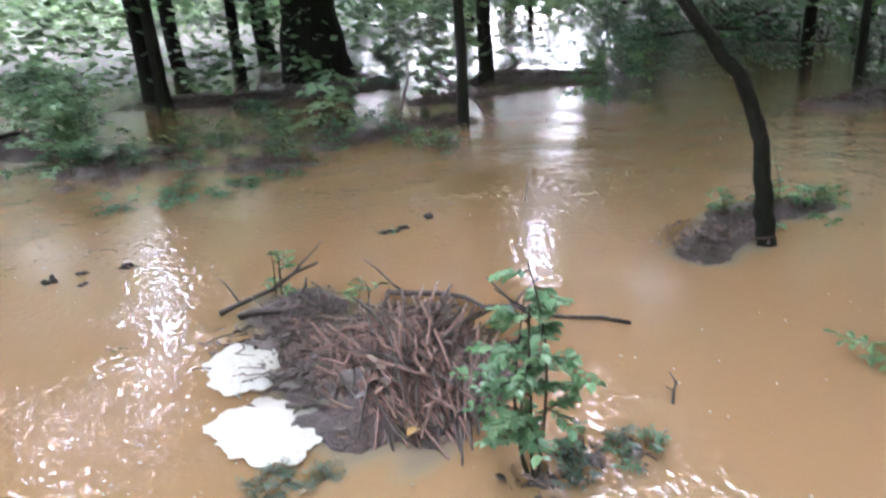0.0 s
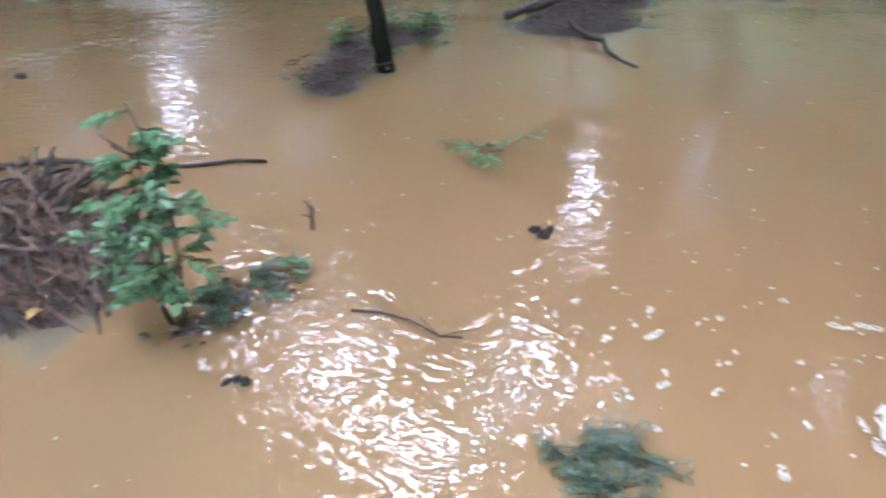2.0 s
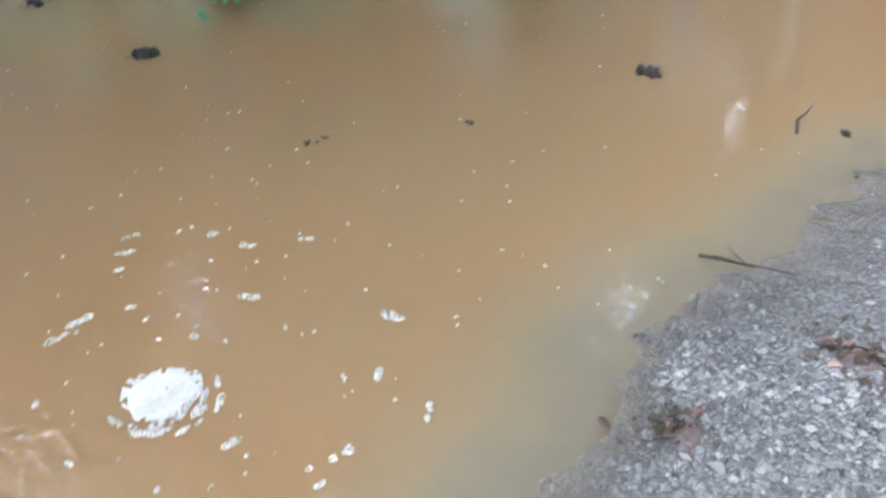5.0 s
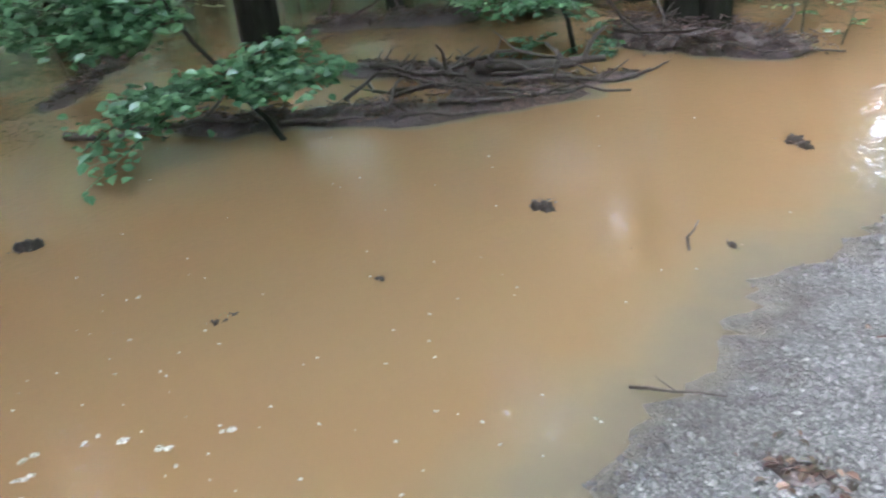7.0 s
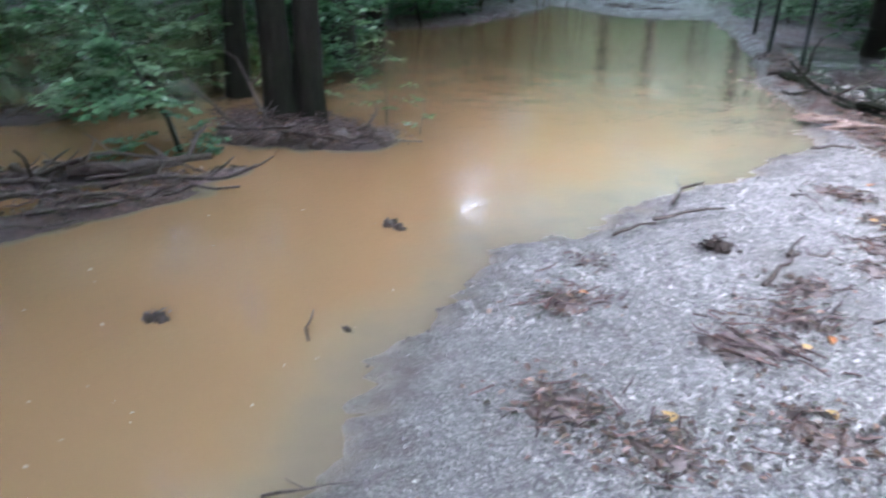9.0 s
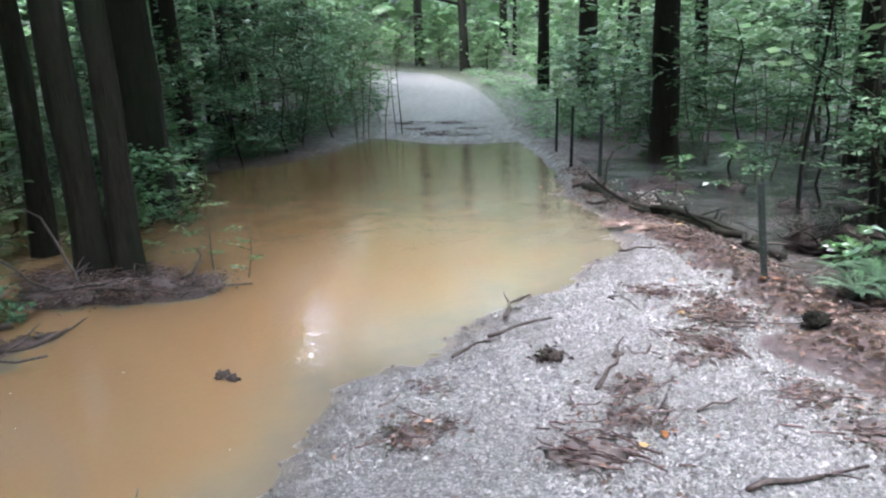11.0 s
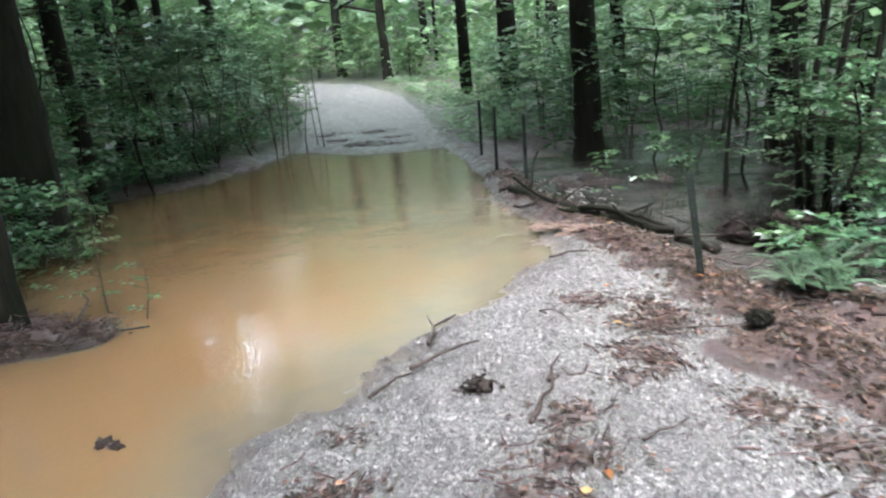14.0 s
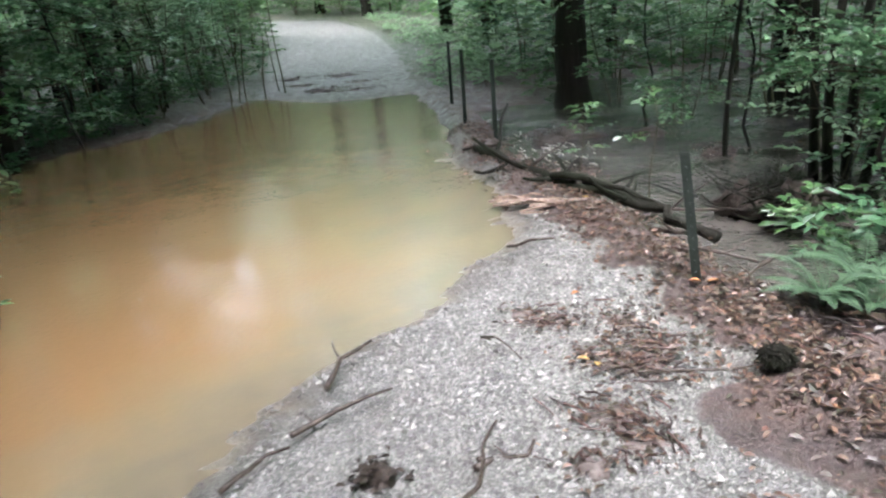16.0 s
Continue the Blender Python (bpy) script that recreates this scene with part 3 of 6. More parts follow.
def tree(name, at, girth, height, label, lean=(0, 0), seed=1, limbs=6, crown=900, low=4.0, group="trees in the flooded wood", bark=None, trunk_path=None, spread=1.0, leaf=0.16):
    """A trunk with root flare and limbs, and a crown of many leaves high up. at: x, y; girth: trunk diameter."""
    rng = random.Random(seed)
    x, y = at
    z = min(land_z(x, y), 0.02) - 0.12
    t = thing(name, (x, y, z), label, "tree", group)
    trunk = Shape()
    r = girth / 2
    if trunk_path:
        pts = [Vector(a).lerp(Vector(b), k / 4) + Vector((rng.gauss(0, 0.005), rng.gauss(0, 0.005), 0)) for a, b in zip(trunk_path, trunk_path[1:]) for k in range(4)] + [Vector(trunk_path[-1])]
    else:
        n = 26
        wob = [rng.uniform(-0.06, 0.06) for _ in range(4)]
        pts = []
        for i in range(n + 1):
            k = (i / n) ** 1.5
            pts.append(Vector((lean[0] * k * height + wob[0] * math.sin(5 * k) + wob[1] * math.sin(9 * k), lean[1] * k * height + wob[2] * math.sin(4 * k) + wob[3] * math.sin(8 * k), k * height)))
    top = max(p.z for p in pts)
    sides = 14 if girth > 0.3 else 9
    radii = [r * (1 - 0.72 * p.z / top) * (1 + (0.55 if girth > 0.7 else 0.28) * math.exp(-p.z / (0.3 + girth * 0.35))) for p in pts]
    trunk.tube(pts, radii, sides, 0.1, rng)
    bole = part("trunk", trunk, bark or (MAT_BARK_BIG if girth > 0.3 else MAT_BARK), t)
    leaves = Shape()
    tips = []
    for i in range(limbs):
        k = low / top + (1 - low / top) * (i + rng.random()) / limbs
        j = min(int(k * (len(pts) - 1)), len(pts) - 2)
        base = pts[j].lerp(pts[j + 1], k * (len(pts) - 1) - j)
        if base.z < low * 0.8:
            base = pts[-1].copy()
        d = aim(rng, 0.5)
        ln = spread * (1.2 + 2.2 * rng.random()) * (0.6 + height / 14)
        end = base + d * ln
        rr = r * 0.3
        way = bend(base, end, 4, 0.25, rng)
        part("limb", Shape().tube(way, [rr * (1 - 0.2 * q) for q in range(5)], 5), MAT_BARK, bole)
        tips += [(way[2], ln * 0.45), (way[3], ln * 0.5), (end, ln * 0.5)]
    tips.append((pts[-1], 1.5 * spread))
    for i in range(crown):
        c, s = tips[rng.randrange(len(tips))]
        p = c + Vector((rng.gauss(0, s * 0.5), rng.gauss(0, s * 0.5), rng.gauss(0, s * 0.3)))
        if sky_gap(x + p.x, y + p.y, z + p.z):
            continue
        leaves.flake(p, aim(rng, -0.1), aim(rng, 1.4), leaf * rng.uniform(0.7, 1.4), leaf * rng.uniform(0.5, 0.8))
    if crown:
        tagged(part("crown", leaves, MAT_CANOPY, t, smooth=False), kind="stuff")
    return t


def shrub(name, at, height, spread, label, seed=1, stems=2, boughs=14, leaf=0.07, per=16, lean=(0, 0), material=None, category="shrub", group="", low=0.25, droop=0.15, z=None, width=0.55, up=0.25):
    """Thin stems with side twigs, each lined with single leaves."""
    rng = random.Random(seed)
    x, y = at
    z = (land_z(x, y) - 0.03) if z is None else z
    t = thing(name, (x, y, z), label, category, group)
    leaves = Shape()
    for s in range(stems):
        wood = Shape()
        a = rng.uniform(0, 6.28)
        top = Vector((lean[0] * height + 0.18 * spread * math.cos(a) * (stems > 1), lean[1] * height + 0.18 * spread * math.sin(a) * (stems > 1), height * rng.uniform(0.8, 1.05)))
        way = bend((0.03 * math.cos(a), 0.03 * math.sin(a), 0), top, 6, 0.06 * height, rng)
        r0 = 0.003 + 0.005 * height
        wood.tube(way, [r0 * (1 - 0.12 * i) for i in range(7)], 6)
        for b in range(boughs // stems):
            k = low + (1 - low) * (b + rng.random()) / (boughs // stems)
            j = min(int(k * 6), 5)
            base = way[j].lerp(way[j + 1], k * 6 - j)
            d = aim(rng, up)
            ln = spread * rng.uniform(0.35, 0.75) * (1.15 - 0.55 * k)
            end = base + d * ln - Vector((0, 0, droop * ln))
            twig = bend(base, end, 4, 0.07 * ln, rng)
            wood.tube(twig, [r0 * 0.45, r0 * 0.4, r0 * 0.3, r0 * 0.22, r0 * 0.15], 4, cap=False)
            for i in range(per):
                q = 0.15 + 0.85 * (i + rng.random() * 0.5) / per
                j2 = min(int(q * 4), 3)
                p = twig[j2].lerp(twig[j2 + 1], q * 4 - j2)
                out = (twig[j2 + 1] - twig[j2]).normalized()
                side = out.cross(Vector((0, 0, 1)))
                side = side.normalized() if side.length > 1e-6 else Vector((1, 0, 0))
                dirn = out * rng.uniform(0.3, 1.0) + side * (1 if i % 2 else -1) * rng.uniform(0.6, 1.2) + Vector((0, 0, rng.uniform(-0.35, 0.25)))
                l = leaf * rng.uniform(0.65, 1.2)
                leaves.leaf(p, dirn, Vector((rng.gauss(0, 0.3), rng.gauss(0, 0.3), 1)), l, l * width)
        tagged(part("stem", wood, MAT_STEM, t), kind="stuff")
    tagged(part("foliage", leaves, material or MAT_LEAF, t, smooth=False), kind="stuff")
    return t


# ---- the wood: trees that stand round the pool ----
TREES = [
    # name, x, y, girth, height, lean, label
    ("oak_tree", -1.62, -13.1, 0.98, 15, (0.01, 0.0), "huge dark oak trunk with flared base in flood water"),
    ("tree", 1.05, -12.3, 0.27, 11, (0.05, 0.0), "slim dark trunk standing in shallow flood water"),
    ("tree", 0.9, -11.6, 0.2, 10, (0.02, 0.0), "slim dark trunk standing in shallow flood water"),
    ("tree", 0.57, -15.6, 0.3, 12, (0.01, 0.0), "slim dark trunk standing in shallow flood water"),
    ("tree", -0.54, -15.9, 0.24, 11, (-0.03, 0.0), "slim dark trunk standing in shallow flood water"),
    ("tree", -1.4, -17.9, 0.42, 13, (0.05, 0.0), "grey-brown leaning trunk behind the oak"),
    ("tree", -2.15, -7.6, 0.13, 8, (0.0, 0.01), "thin dark trunk on a muddy bank"),
    ("tree", -3.91, -11.0, 0.23, 11, (0.0, 0.0), "dark trunk on a muddy bank"),
    ("tree", 4.6, -14.0, 0.3, 12, (0.04, 0.0), "dark trunk among green undergrowth"),
    ("tree", -7.3, -7.2, 0.12, 8, (0.03, 0.02), "thin forked trunk over dark water"),
    ("tree", -8.8, -9.5, 0.2, 10, (0.0, 0.0), "thin trunk in the flooded wood"),
    ("tree", -6.6, 1.85, 0.36, 13, (-0.01, 0.0), "dark trunk standing in brown flood water"),
    ("tree", -6.55, 3.2, 0.16, 9, (0.0, 0.0), "thin trunk on a strip of leaf litter"),
    ("tree", -3.72, 4.2, 0.25, 13, (-0.035, 0.0), "dark trunk rising from a mound of brush"),
    ("tree", -3.52, 4.3, 0.22, 12, (-0.03, 0.01), "dark trunk grown close beside a thicker one"),
    ("tree", -5.3, 6.6, 0.62, 13, (-0.02, 0.0), "dark trunk standing in flood water"),
    ("tree", -5.0, 4.9, 0.24, 10, (-0.01, 0.0), "slim trunk standing in flood water"),
    ("tree", -8.75, 11.7, 0.36, 12, (-0.05, 0.0), "dark trunk at the flood's edge"),
    ("tree", -6.5, 9.1, 0.27, 11, (-0.05, 0.0), "dark leaning trunk at the flood's edge"),
    ("tree", -7.17, 9.94, 0.22, 10, (-0.02, 0.0), "slim trunk at the flood's edge"),
    ("tree", -8.1, 12.95, 0.25, 11, (0.02, 0.0), "slim trunk at the flood's edge"),
    ("tree", -11.3, 17.6, 0.4, 13, (-0.03, 0.0), "dark trunk among green undergrowth"),
    ("tree", -9.0, 15.2, 0.22, 11, (0.0, 0.0), "slim trunk among green undergrowth"),
    ("tree", 0.0, 12.14, 0.45, 13, (0.0, 0.0), "dark trunk beyond the stream"),
    ("tree", 0.6, 17.5, 0.3, 12, (-0.02, 0.0), "dark trunk beyond the stream"),
    ("tree", 2.56, 10.92, 0.48, 13, (0.01, 0.0), "dark trunk beside the running stream"),
    ("tree", 4.9, 11.4, 0.2, 10, (0.02, 0.0), "slim trunk beside the running stream"),
    ("tree", 6.2, 13.0, 0.35, 12, (0.0, 0.0), "dark trunk beside the running stream"),
    ("tree", 1.49, 8.6, 0.05, 5, (0.05, 0.0), "pale slim trunk standing in the stream"),
    ("tree", -9.6, 33.6, 0.5, 15, (0.0, 0.0), "far trunk where the trail turns"),
    ("tree", -13.6, 38.5, 0.6, 16, (0.0, 0.0), "far trunk where the trail turns"),
]
for i, (name, x, y, girth, height, lean, label) in enumerate(TREES):
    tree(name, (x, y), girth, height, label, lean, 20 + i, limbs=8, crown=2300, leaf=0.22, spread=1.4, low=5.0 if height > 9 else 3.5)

# a cluster of thin stems in the stream
for k, (x, y, lean) in enumerate(((2.02, 7.3, (0.03, 0.0)), (2.14, 7.38, (0.09, 0.02)), (1.95, 7.45, (-0.03, 0.03)), (2.22, 7.5, (0.14, 0.0)))):
    tree("tree", (x, y), 0.075, 5.0, "thin dark stem in a cluster beside the stream", lean, 90 + k, limbs=6, crown=260, leaf=0.12, low=1.5, spread=0.7)

# the bent tree on its little island
tree("tree", (-2.09, -3.1), 0.094, 3.4, "bent dark tree on a small leafy island", seed=77, limbs=5, crown=260, low=2.0, leaf=0.1, spread=0.5,
     trunk_path=[(0, 0, 0), (0.02, -0.02, 0.25), (0.04, -0.04, 0.47), (0.06, -0.05, 0.65), (0.08, -0.07, 0.82), (0.15, -0.13, 1.04), (0.21, -0.18, 1.14), (0.31, -0.25, 1.30), (0.5, -0.38, 1.62), (0.62, -0.5, 2.2), (0.6, -0.6, 3.1)])

# ---- far woods: too many to count ----
rng = random.Random(5)
stems, foliage = Shape(), Shape()
for i in range(260):
    a, d = rng.uniform(0, 2 * math.pi), rng.uniform(15, 55)
    x, y = d * math.cos(a), d * math.sin(a)
    if signed(np.array([x]), np.array([y]), FAR_TRAIL)[0] > -1.5 or (236 < math.degrees(a) < 284 and d < 34):
        continue
    z = land_z(x, y)
    r, h = rng.uniform(0.06, 0.26), rng.uniform(8, 15)
    lx, ly = rng.uniform(-0.6, 0.6), rng.uniform(-0.6, 0.6)
    stems.tube([(x, y, z - 0.2), (x + lx * 0.2, y + ly * 0.2, z + h * 0.3), (x + lx, y + ly, z + h)], [r * 1.3, r, r * 0.4], 6)
for i in range(6200):
    a, d = rng.uniform(0, 2 * math.pi), rng.uniform(11, 62)
    x, y = d * math.cos(a), d * math.sin(a)
    gap = signed(np.array([x]), np.array([y]), FAR_TRAIL)[0]
    if gap > -1.2 or (d < 15 and signed(np.array([x]), np.array([y]), SUNKEN)[0] > -1.5):
        continue
    z = max(land_z(x, y), 0.0)
    kind = rng.random()
    if kind < 0.45 and d < 30 and 232 < math.degrees(a) < 262 and rng.random() < 0.75:
        continue
    c = Vector((x, y, z + (rng.uniform(0.2, 1.6) if kind < 0.45 else rng.uniform(1.2, 5.5 if d < 34 else 9.0))))
    s = rng.uniform(0.5, 1.4) if kind < 0.45 else rng.uniform(0.8, 2.0)
    for k in range(40 if d < 46 else 24):
        p = c + Vector((rng.gauss(0, s * 0.55), rng.gauss(0, s * 0.55), rng.gauss(0, s * 0.3)))
        if p.z < z or sky_gap(p.x, p.y, p.z):
            continue
        size = 0.10 + 0.006 * d if d < 46 else 0.6
        foliage.flake(p, aim(rng, -0.1), aim(rng, 1.2), size * rng.uniform(0.8, 1.5), size * rng.uniform(0.5, 0.9))
for i in range(2600):
    # the wood's far depth
    a, d = rng.uniform(0, 2 * math.pi), rng.uniform(47, 64)
    x, y = d * math.cos(a), d * math.sin(a)
    c = Vector((x, y, land_z(x, y) + 15 * rng.random() ** 1.2))
    for k in range(22):
        p = c + Vector((rng.gauss(0, 1.6), rng.gauss(0, 1.6), rng.gauss(0, 0.9)))
        if sky_gap(p.x, p.y, p.z, 0.3):
            continue
        size = rng.uniform(0.8, 1.4)
        foliage.flake(p, aim(rng, -0.1), aim(rng, 0.8), size, size * 0.6)
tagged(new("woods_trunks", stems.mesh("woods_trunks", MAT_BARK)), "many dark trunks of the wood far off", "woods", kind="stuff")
tagged(new("woods_foliage", foliage.mesh("woods_foliage", MAT_CANOPY, False)), "green leaves of the wood far off, paled for haze", "foliage", kind="stuff")

# leaf roof out of view, added to dim the floor and darken reflections
roof = Shape()
for i in range(6000):
    a, d = rng.uniform(0, 2 * math.pi), 62 * rng.random() ** 0.62
    c = Vector((d * math.cos(a), d * math.sin(a), rng.uniform(6.5, 14.0)))
    if signed(np.array([c.x]), np.array([c.y]), FAR_TRAIL)[0] > 1.5 and rng.random() > 0.55:
        continue
    # thinned over the trail so that sky light reaches the gravel
    if ((c.x - 1.3) / 3.9) ** 2 + ((c.y - 2.2) / 5.0) ** 2 < 1 and rng.random() > 0.2:
        continue
    s = rng.uniform(0.8, 1.8)
    for k in range(42):
        p = c + Vector((rng.gauss(0, s * 0.7), rng.gauss(0, s * 0.7), rng.gauss(0, s * 0.3)))
        if sky_gap(p.x, p.y, p.z, 0.7):
            continue
        size = rng.uniform(0.4, 0.75)
        roof.flake(p, aim(rng, -0.1), aim(rng, 1.5), size, size * 0.65)
for i in range(3000):
    # lower leaves added round the pool to keep stray sky out of its reflections
    a, d = rng.uniform(math.radians(112), math.radians(300)), rng.uniform(10, 24)
    c = Vector((d * math.cos(a), d * math.sin(a), rng.uniform(4.6 if a > 2.4 else 8.0, 13.0)))
    if signed(np.array([c.x]), np.array([c.y]), FAR_TRAIL)[0] > -1.0:
        continue
    s = rng.uniform(0.6, 1.4)
    for k in range(36):
        p = c + Vector((rng.gauss(0, s * 0.7), rng.gauss(0, s * 0.7), rng.gauss(0, s * 0.3)))
        if sky_gap(p.x, p.y, p.z, 0.1):
            continue
        size = rng.uniform(0.22, 0.45)
        roof.flake(p, aim(rng, -0.1), aim(rng, 1.5), size, size * 0.65)
for i in range(330):
    # tall leaf clumps added down the valley to block sky from the water
    a, d = rng.uniform(math.radians(228), math.radians(262)), rng.uniform(22, 46)
    c = Vector((d * math.cos(a), d * math.sin(a), d * math.tan(math.radians(rng.uniform(9.5, 19))) - 1.35))
    for k in range(34):
        p = c + Vector((rng.gauss(0, 1.2), rng.gauss(0, 1.2), rng.gauss(0, 0.5)))
        if sky_gap(p.x, p.y, p.z, 0.1):
            continue
        size = rng.uniform(0.4, 0.8)
        roof.flake(p, aim(rng, -0.1), aim(rng, 1.2), size, size * 0.65)
tagged(new("shade_canopy", roof.mesh("shade_canopy", MAT_CANOPY, False)), "green leaf canopy overhead, out of view, added to shade the wood", "canopy", kind="stuff")


# ---- small things: makers ----
def stick(name, a, b, r, label, seed=1, sag=0.05, twigs=0, material=None, category="branch", group="", sides=7, taper=0.45):
    """A fallen branch from a to b with a few broken side twigs."""
    rng = random.Random(seed)
    a, b = Vector(a), Vector(b)
    t = thing(name, a, label, category, group)
    n = max(4, int((b - a).length / 0.12))
    way = bend((0, 0, 0), b - a, n, sag, rng)
    for p in way[1:-1]:
        p += Vector((rng.gauss(0, 1), rng.gauss(0, 1), rng.gauss(0, 0.4))) * min(r * 1.3, 0.02)
    s = Shape().tube(way, [r * (1 - (1 - taper) * i / n) for i in range(n + 1)], sides, 0.3 if sides > 8 else 0.16, rng)
    limb = part("limb", s, material or MAT_WOOD, t)
    for k in range(twigs):
        j = rng.randrange(1, n)
        d = aim(rng, 0.5)
        ln = (b - a).length * rng.uniform(0.12, 0.3)
        w = Shape().tube(bend(way[j], way[j] + d * ln, 4, 0.08 * ln, rng), [r * 0.45, r * 0.38, r * 0.3, r * 0.25, r * 0.18], 5, 0.1, rng)
        part("twig", w, material or MAT_WOOD, limb)
    return t


def clump(name, at, size, label, seed, stalks=40, leaves=18, long=1.0, turn=None, mound=0.25, material=None, category="debris", group="flood debris on the gravel"):
    """A flattened wad of stalks, grass and dead leaves left by the flood."""
    rng = random.Random(seed)
    x, y = at
    z = max(land_z(x, y), -0.2 if right_of(np.array([x]), np.array([y]))[0] > 0.1 else 0.0)
    t = thing(name, (x, y, z), label, category, group)
    core, straw, bits = Shape(), Shape(), Shape()
    core.lump((0, 0, -size * mound * 0.15), size * 0.42, size * 0.33, size * mound * 0.6, rng, 6, 17, 0.4)
    for i in range(int(stalks * 0.55)):
        a = (turn + rng.gauss(0, 0.45)) if turn is not None else rng.uniform(0, math.pi)
        ln = size * rng.uniform(0.12, 0.45) * long
        c = Vector((rng.gauss(0, size * 0.38), rng.gauss(0, size * 0.3), size * mound * rng.uniform(0.1, 0.95)))
        d = Vector((math.cos(a), math.sin(a), rng.uniform(-0.18, 0.22))) * ln * 0.5
        p, q = c - d, c + d
        p.z, q.z = max(p.z, 0.004), max(q.z, 0.004)
        straw.tube(bend(p, q, 3, ln * 0.09, rng), [0.0028 * rng.uniform(0.5, 1.8)] * 4, 4)
    for i in range(leaves * 5):
        u, v = rng.gauss(0, 0.45), rng.gauss(0, 0.38)
        c = Vector((u * size, v * size, size * mound * rng.uniform(0.05, 0.75) * math.exp(-2.5 * (u * u + v * v)) + 0.006))
        l = rng.uniform(0.014, 0.04)
        bits.leaf(c, aim(rng, 0.05), Vector((rng.gauss(0, 0.4), rng.gauss(0, 0.4), 1)), l, l * 0.6, 0.25)
    part("wad", core, MAT_MUD, t)
    tagged(part("straw", straw, material or MAT_STALK, t, smooth=False), kind="stuff")
    if leaves:
        tagged(part("dead_leaves", bits, MAT_LITTER, t, smooth=False), kind="stuff")
    return t


def snag(at, size, seed, label="dark clod of twigs and leaves breaking the brown water", green=False):
    """Something that just breaks the surface: a stub with leaves caught on it."""
    rng = random.Random(seed)
    size *= 0.72
    t = thing("snag", (at[0], at[1], -0.022 if green else -0.004), label, "snag", "snags in the pool")
    lump = Shape()
    for k in range(3):
        lump.lump((rng.gauss(0, size * 0.26), rng.gauss(0, size * 0.22), 0.0), size * rng.uniform(0.22, 0.38), size * rng.uniform(0.2, 0.32), size * rng.uniform(0.2, 0.3) * (1.0 if green else 1.45), rng, 6, 10, 0.35)
    part("clod", lump, MAT_CLOD, t)
    tw, lv = Shape(), Shape()
    for k in range(3):
        p = Vector((rng.gauss(0, size * 0.3), rng.gauss(0, size * 0.3), -0.005))
        tw.tube(bend(p, p + aim(rng, 0.3) * size * rng.uniform(0.3, 0.6), 3, size * 0.06, rng), [0.005, 0.004, 0.003, 0.002], 5)
    tagged(part("twig", tw, MAT_WOOD, t), kind="stuff")
    for k in range(22):
        p = Vector((rng.gauss(0, size * 0.32), rng.gauss(0, size * 0.28), size * rng.uniform(0.0, 0.2)))
        l = size * rng.uniform(0.15, 0.32)
        lv.leaf(p, aim(rng, 0.0), Vector((rng.gauss(0, 0.4), rng.gauss(0, 0.4), 1)), l, l * 0.5)
    tagged(part("caught_leaves", lv, MAT_LEAF_COOL if green else MAT_LITTER, t, smooth=False), kind="stuff")
    return t


def fern(at, fronds, length, seed, label, z=None, flat=0.0, material=None, group=""):
    rng = random.Random(seed)
    x, y = at
    t = thing("fern", (x, y, (land_z(x, y) - 0.01) if z is None else z), label, "fern", group)
    for i in range(fronds):
        a = 2 * math.pi * (i + rng.random() * 0.7) / fronds
        ln = length * rng.uniform(0.7, 1.1)
        s = Shape()
        lift = (1.5 - 2 * flat) * rng.uniform(0.6, 1.1)
        pts = []
        for k in range(9):
            q = k / 8
            pts.append(Vector((math.cos(a) * ln * q * (0.55 + 0.45 * q), math.sin(a) * ln * q * (0.55 + 0.45 * q), ln * lift * (q - 0.62 * q * q) + 0.004)))
        s.tube(pts, [0.004 * (1 - 0.09 * k) for k in range(9)], 4)
        for k in range(1, 26):
            q = k / 26
            j = min(int(q * 8), 7)
            p = pts[j].lerp(pts[j + 1], q * 8 - j)
            out = (pts[j + 1] - pts[j]).normalized()
            sd = out.cross(Vector((0, 0, 1))).normalized()
            w = ln * 0.15 * math.sin(math.pi * min(q * 0.85 + 0.12, 1)) * rng.uniform(0.85, 1.1)
            for sg in (1, -1):
                s.leaf(p, sd * sg + out * 0.45 + Vector((0, 0, -0.12)), Vector((0, 0, 1)), w, min(0.008 + 0.016 * ln, 1.15 * ln / 26), 0.12)
        part("frond", s, material or MAT_LEAF, t, smooth=False)
    return t


def fallen_leaf(at, size, material, label, seed, z=None):
    rng = random.Random(seed)
    s = Shape()
    size *= 0.85
    for k in range(rng.choice((1, 1, 2))):
        a = rng.uniform(0, 6.28)
        s.leaf((0.2 * size * math.cos(a), 0.2 * size * math.sin(a), 0.004 * k), (math.cos(a), math.sin(a), 0.12), (0.1, 0.1, 1), size, size * 0.62, 0.22)
    return solid("fallen_leaf", (at[0], at[1], (land_z(*at) if z is None else z) + 0.012), s, material, label, "leaf", "fallen leaves", smooth=False)


# ---- the heap of broken stalks on its mud island ----
rng = random.Random(31)
heap = thing("debris_heap", (0.08, -2.64, 0.0), "heap of broken brown stalks and sticks on mud", "debris heap")
core = Shape()
core.lump((-0.02, 0.02, 0.0), 0.31, 0.37, 0.16, rng, 7, 16, 0.12)
part("mound", core, MAT_MUD, heap)
kinds = []
for k in range(8):
    ln = (0.16, 0.22, 0.26, 0.3, 0.34, 0.4, 0.46, 0.2)[k]
    s = Shape().tube(bend((-ln / 2, 0, 0), (ln / 2, 0, 0), 4, 0.016, rng), [0.0046, 0.0068, 0.0064, 0.0056, 0.0036], 6, 0.16, rng)
    kinds.append(s.mesh("stick", (MAT_STRAW, MAT_WOOD)[k % 3 == 0]))


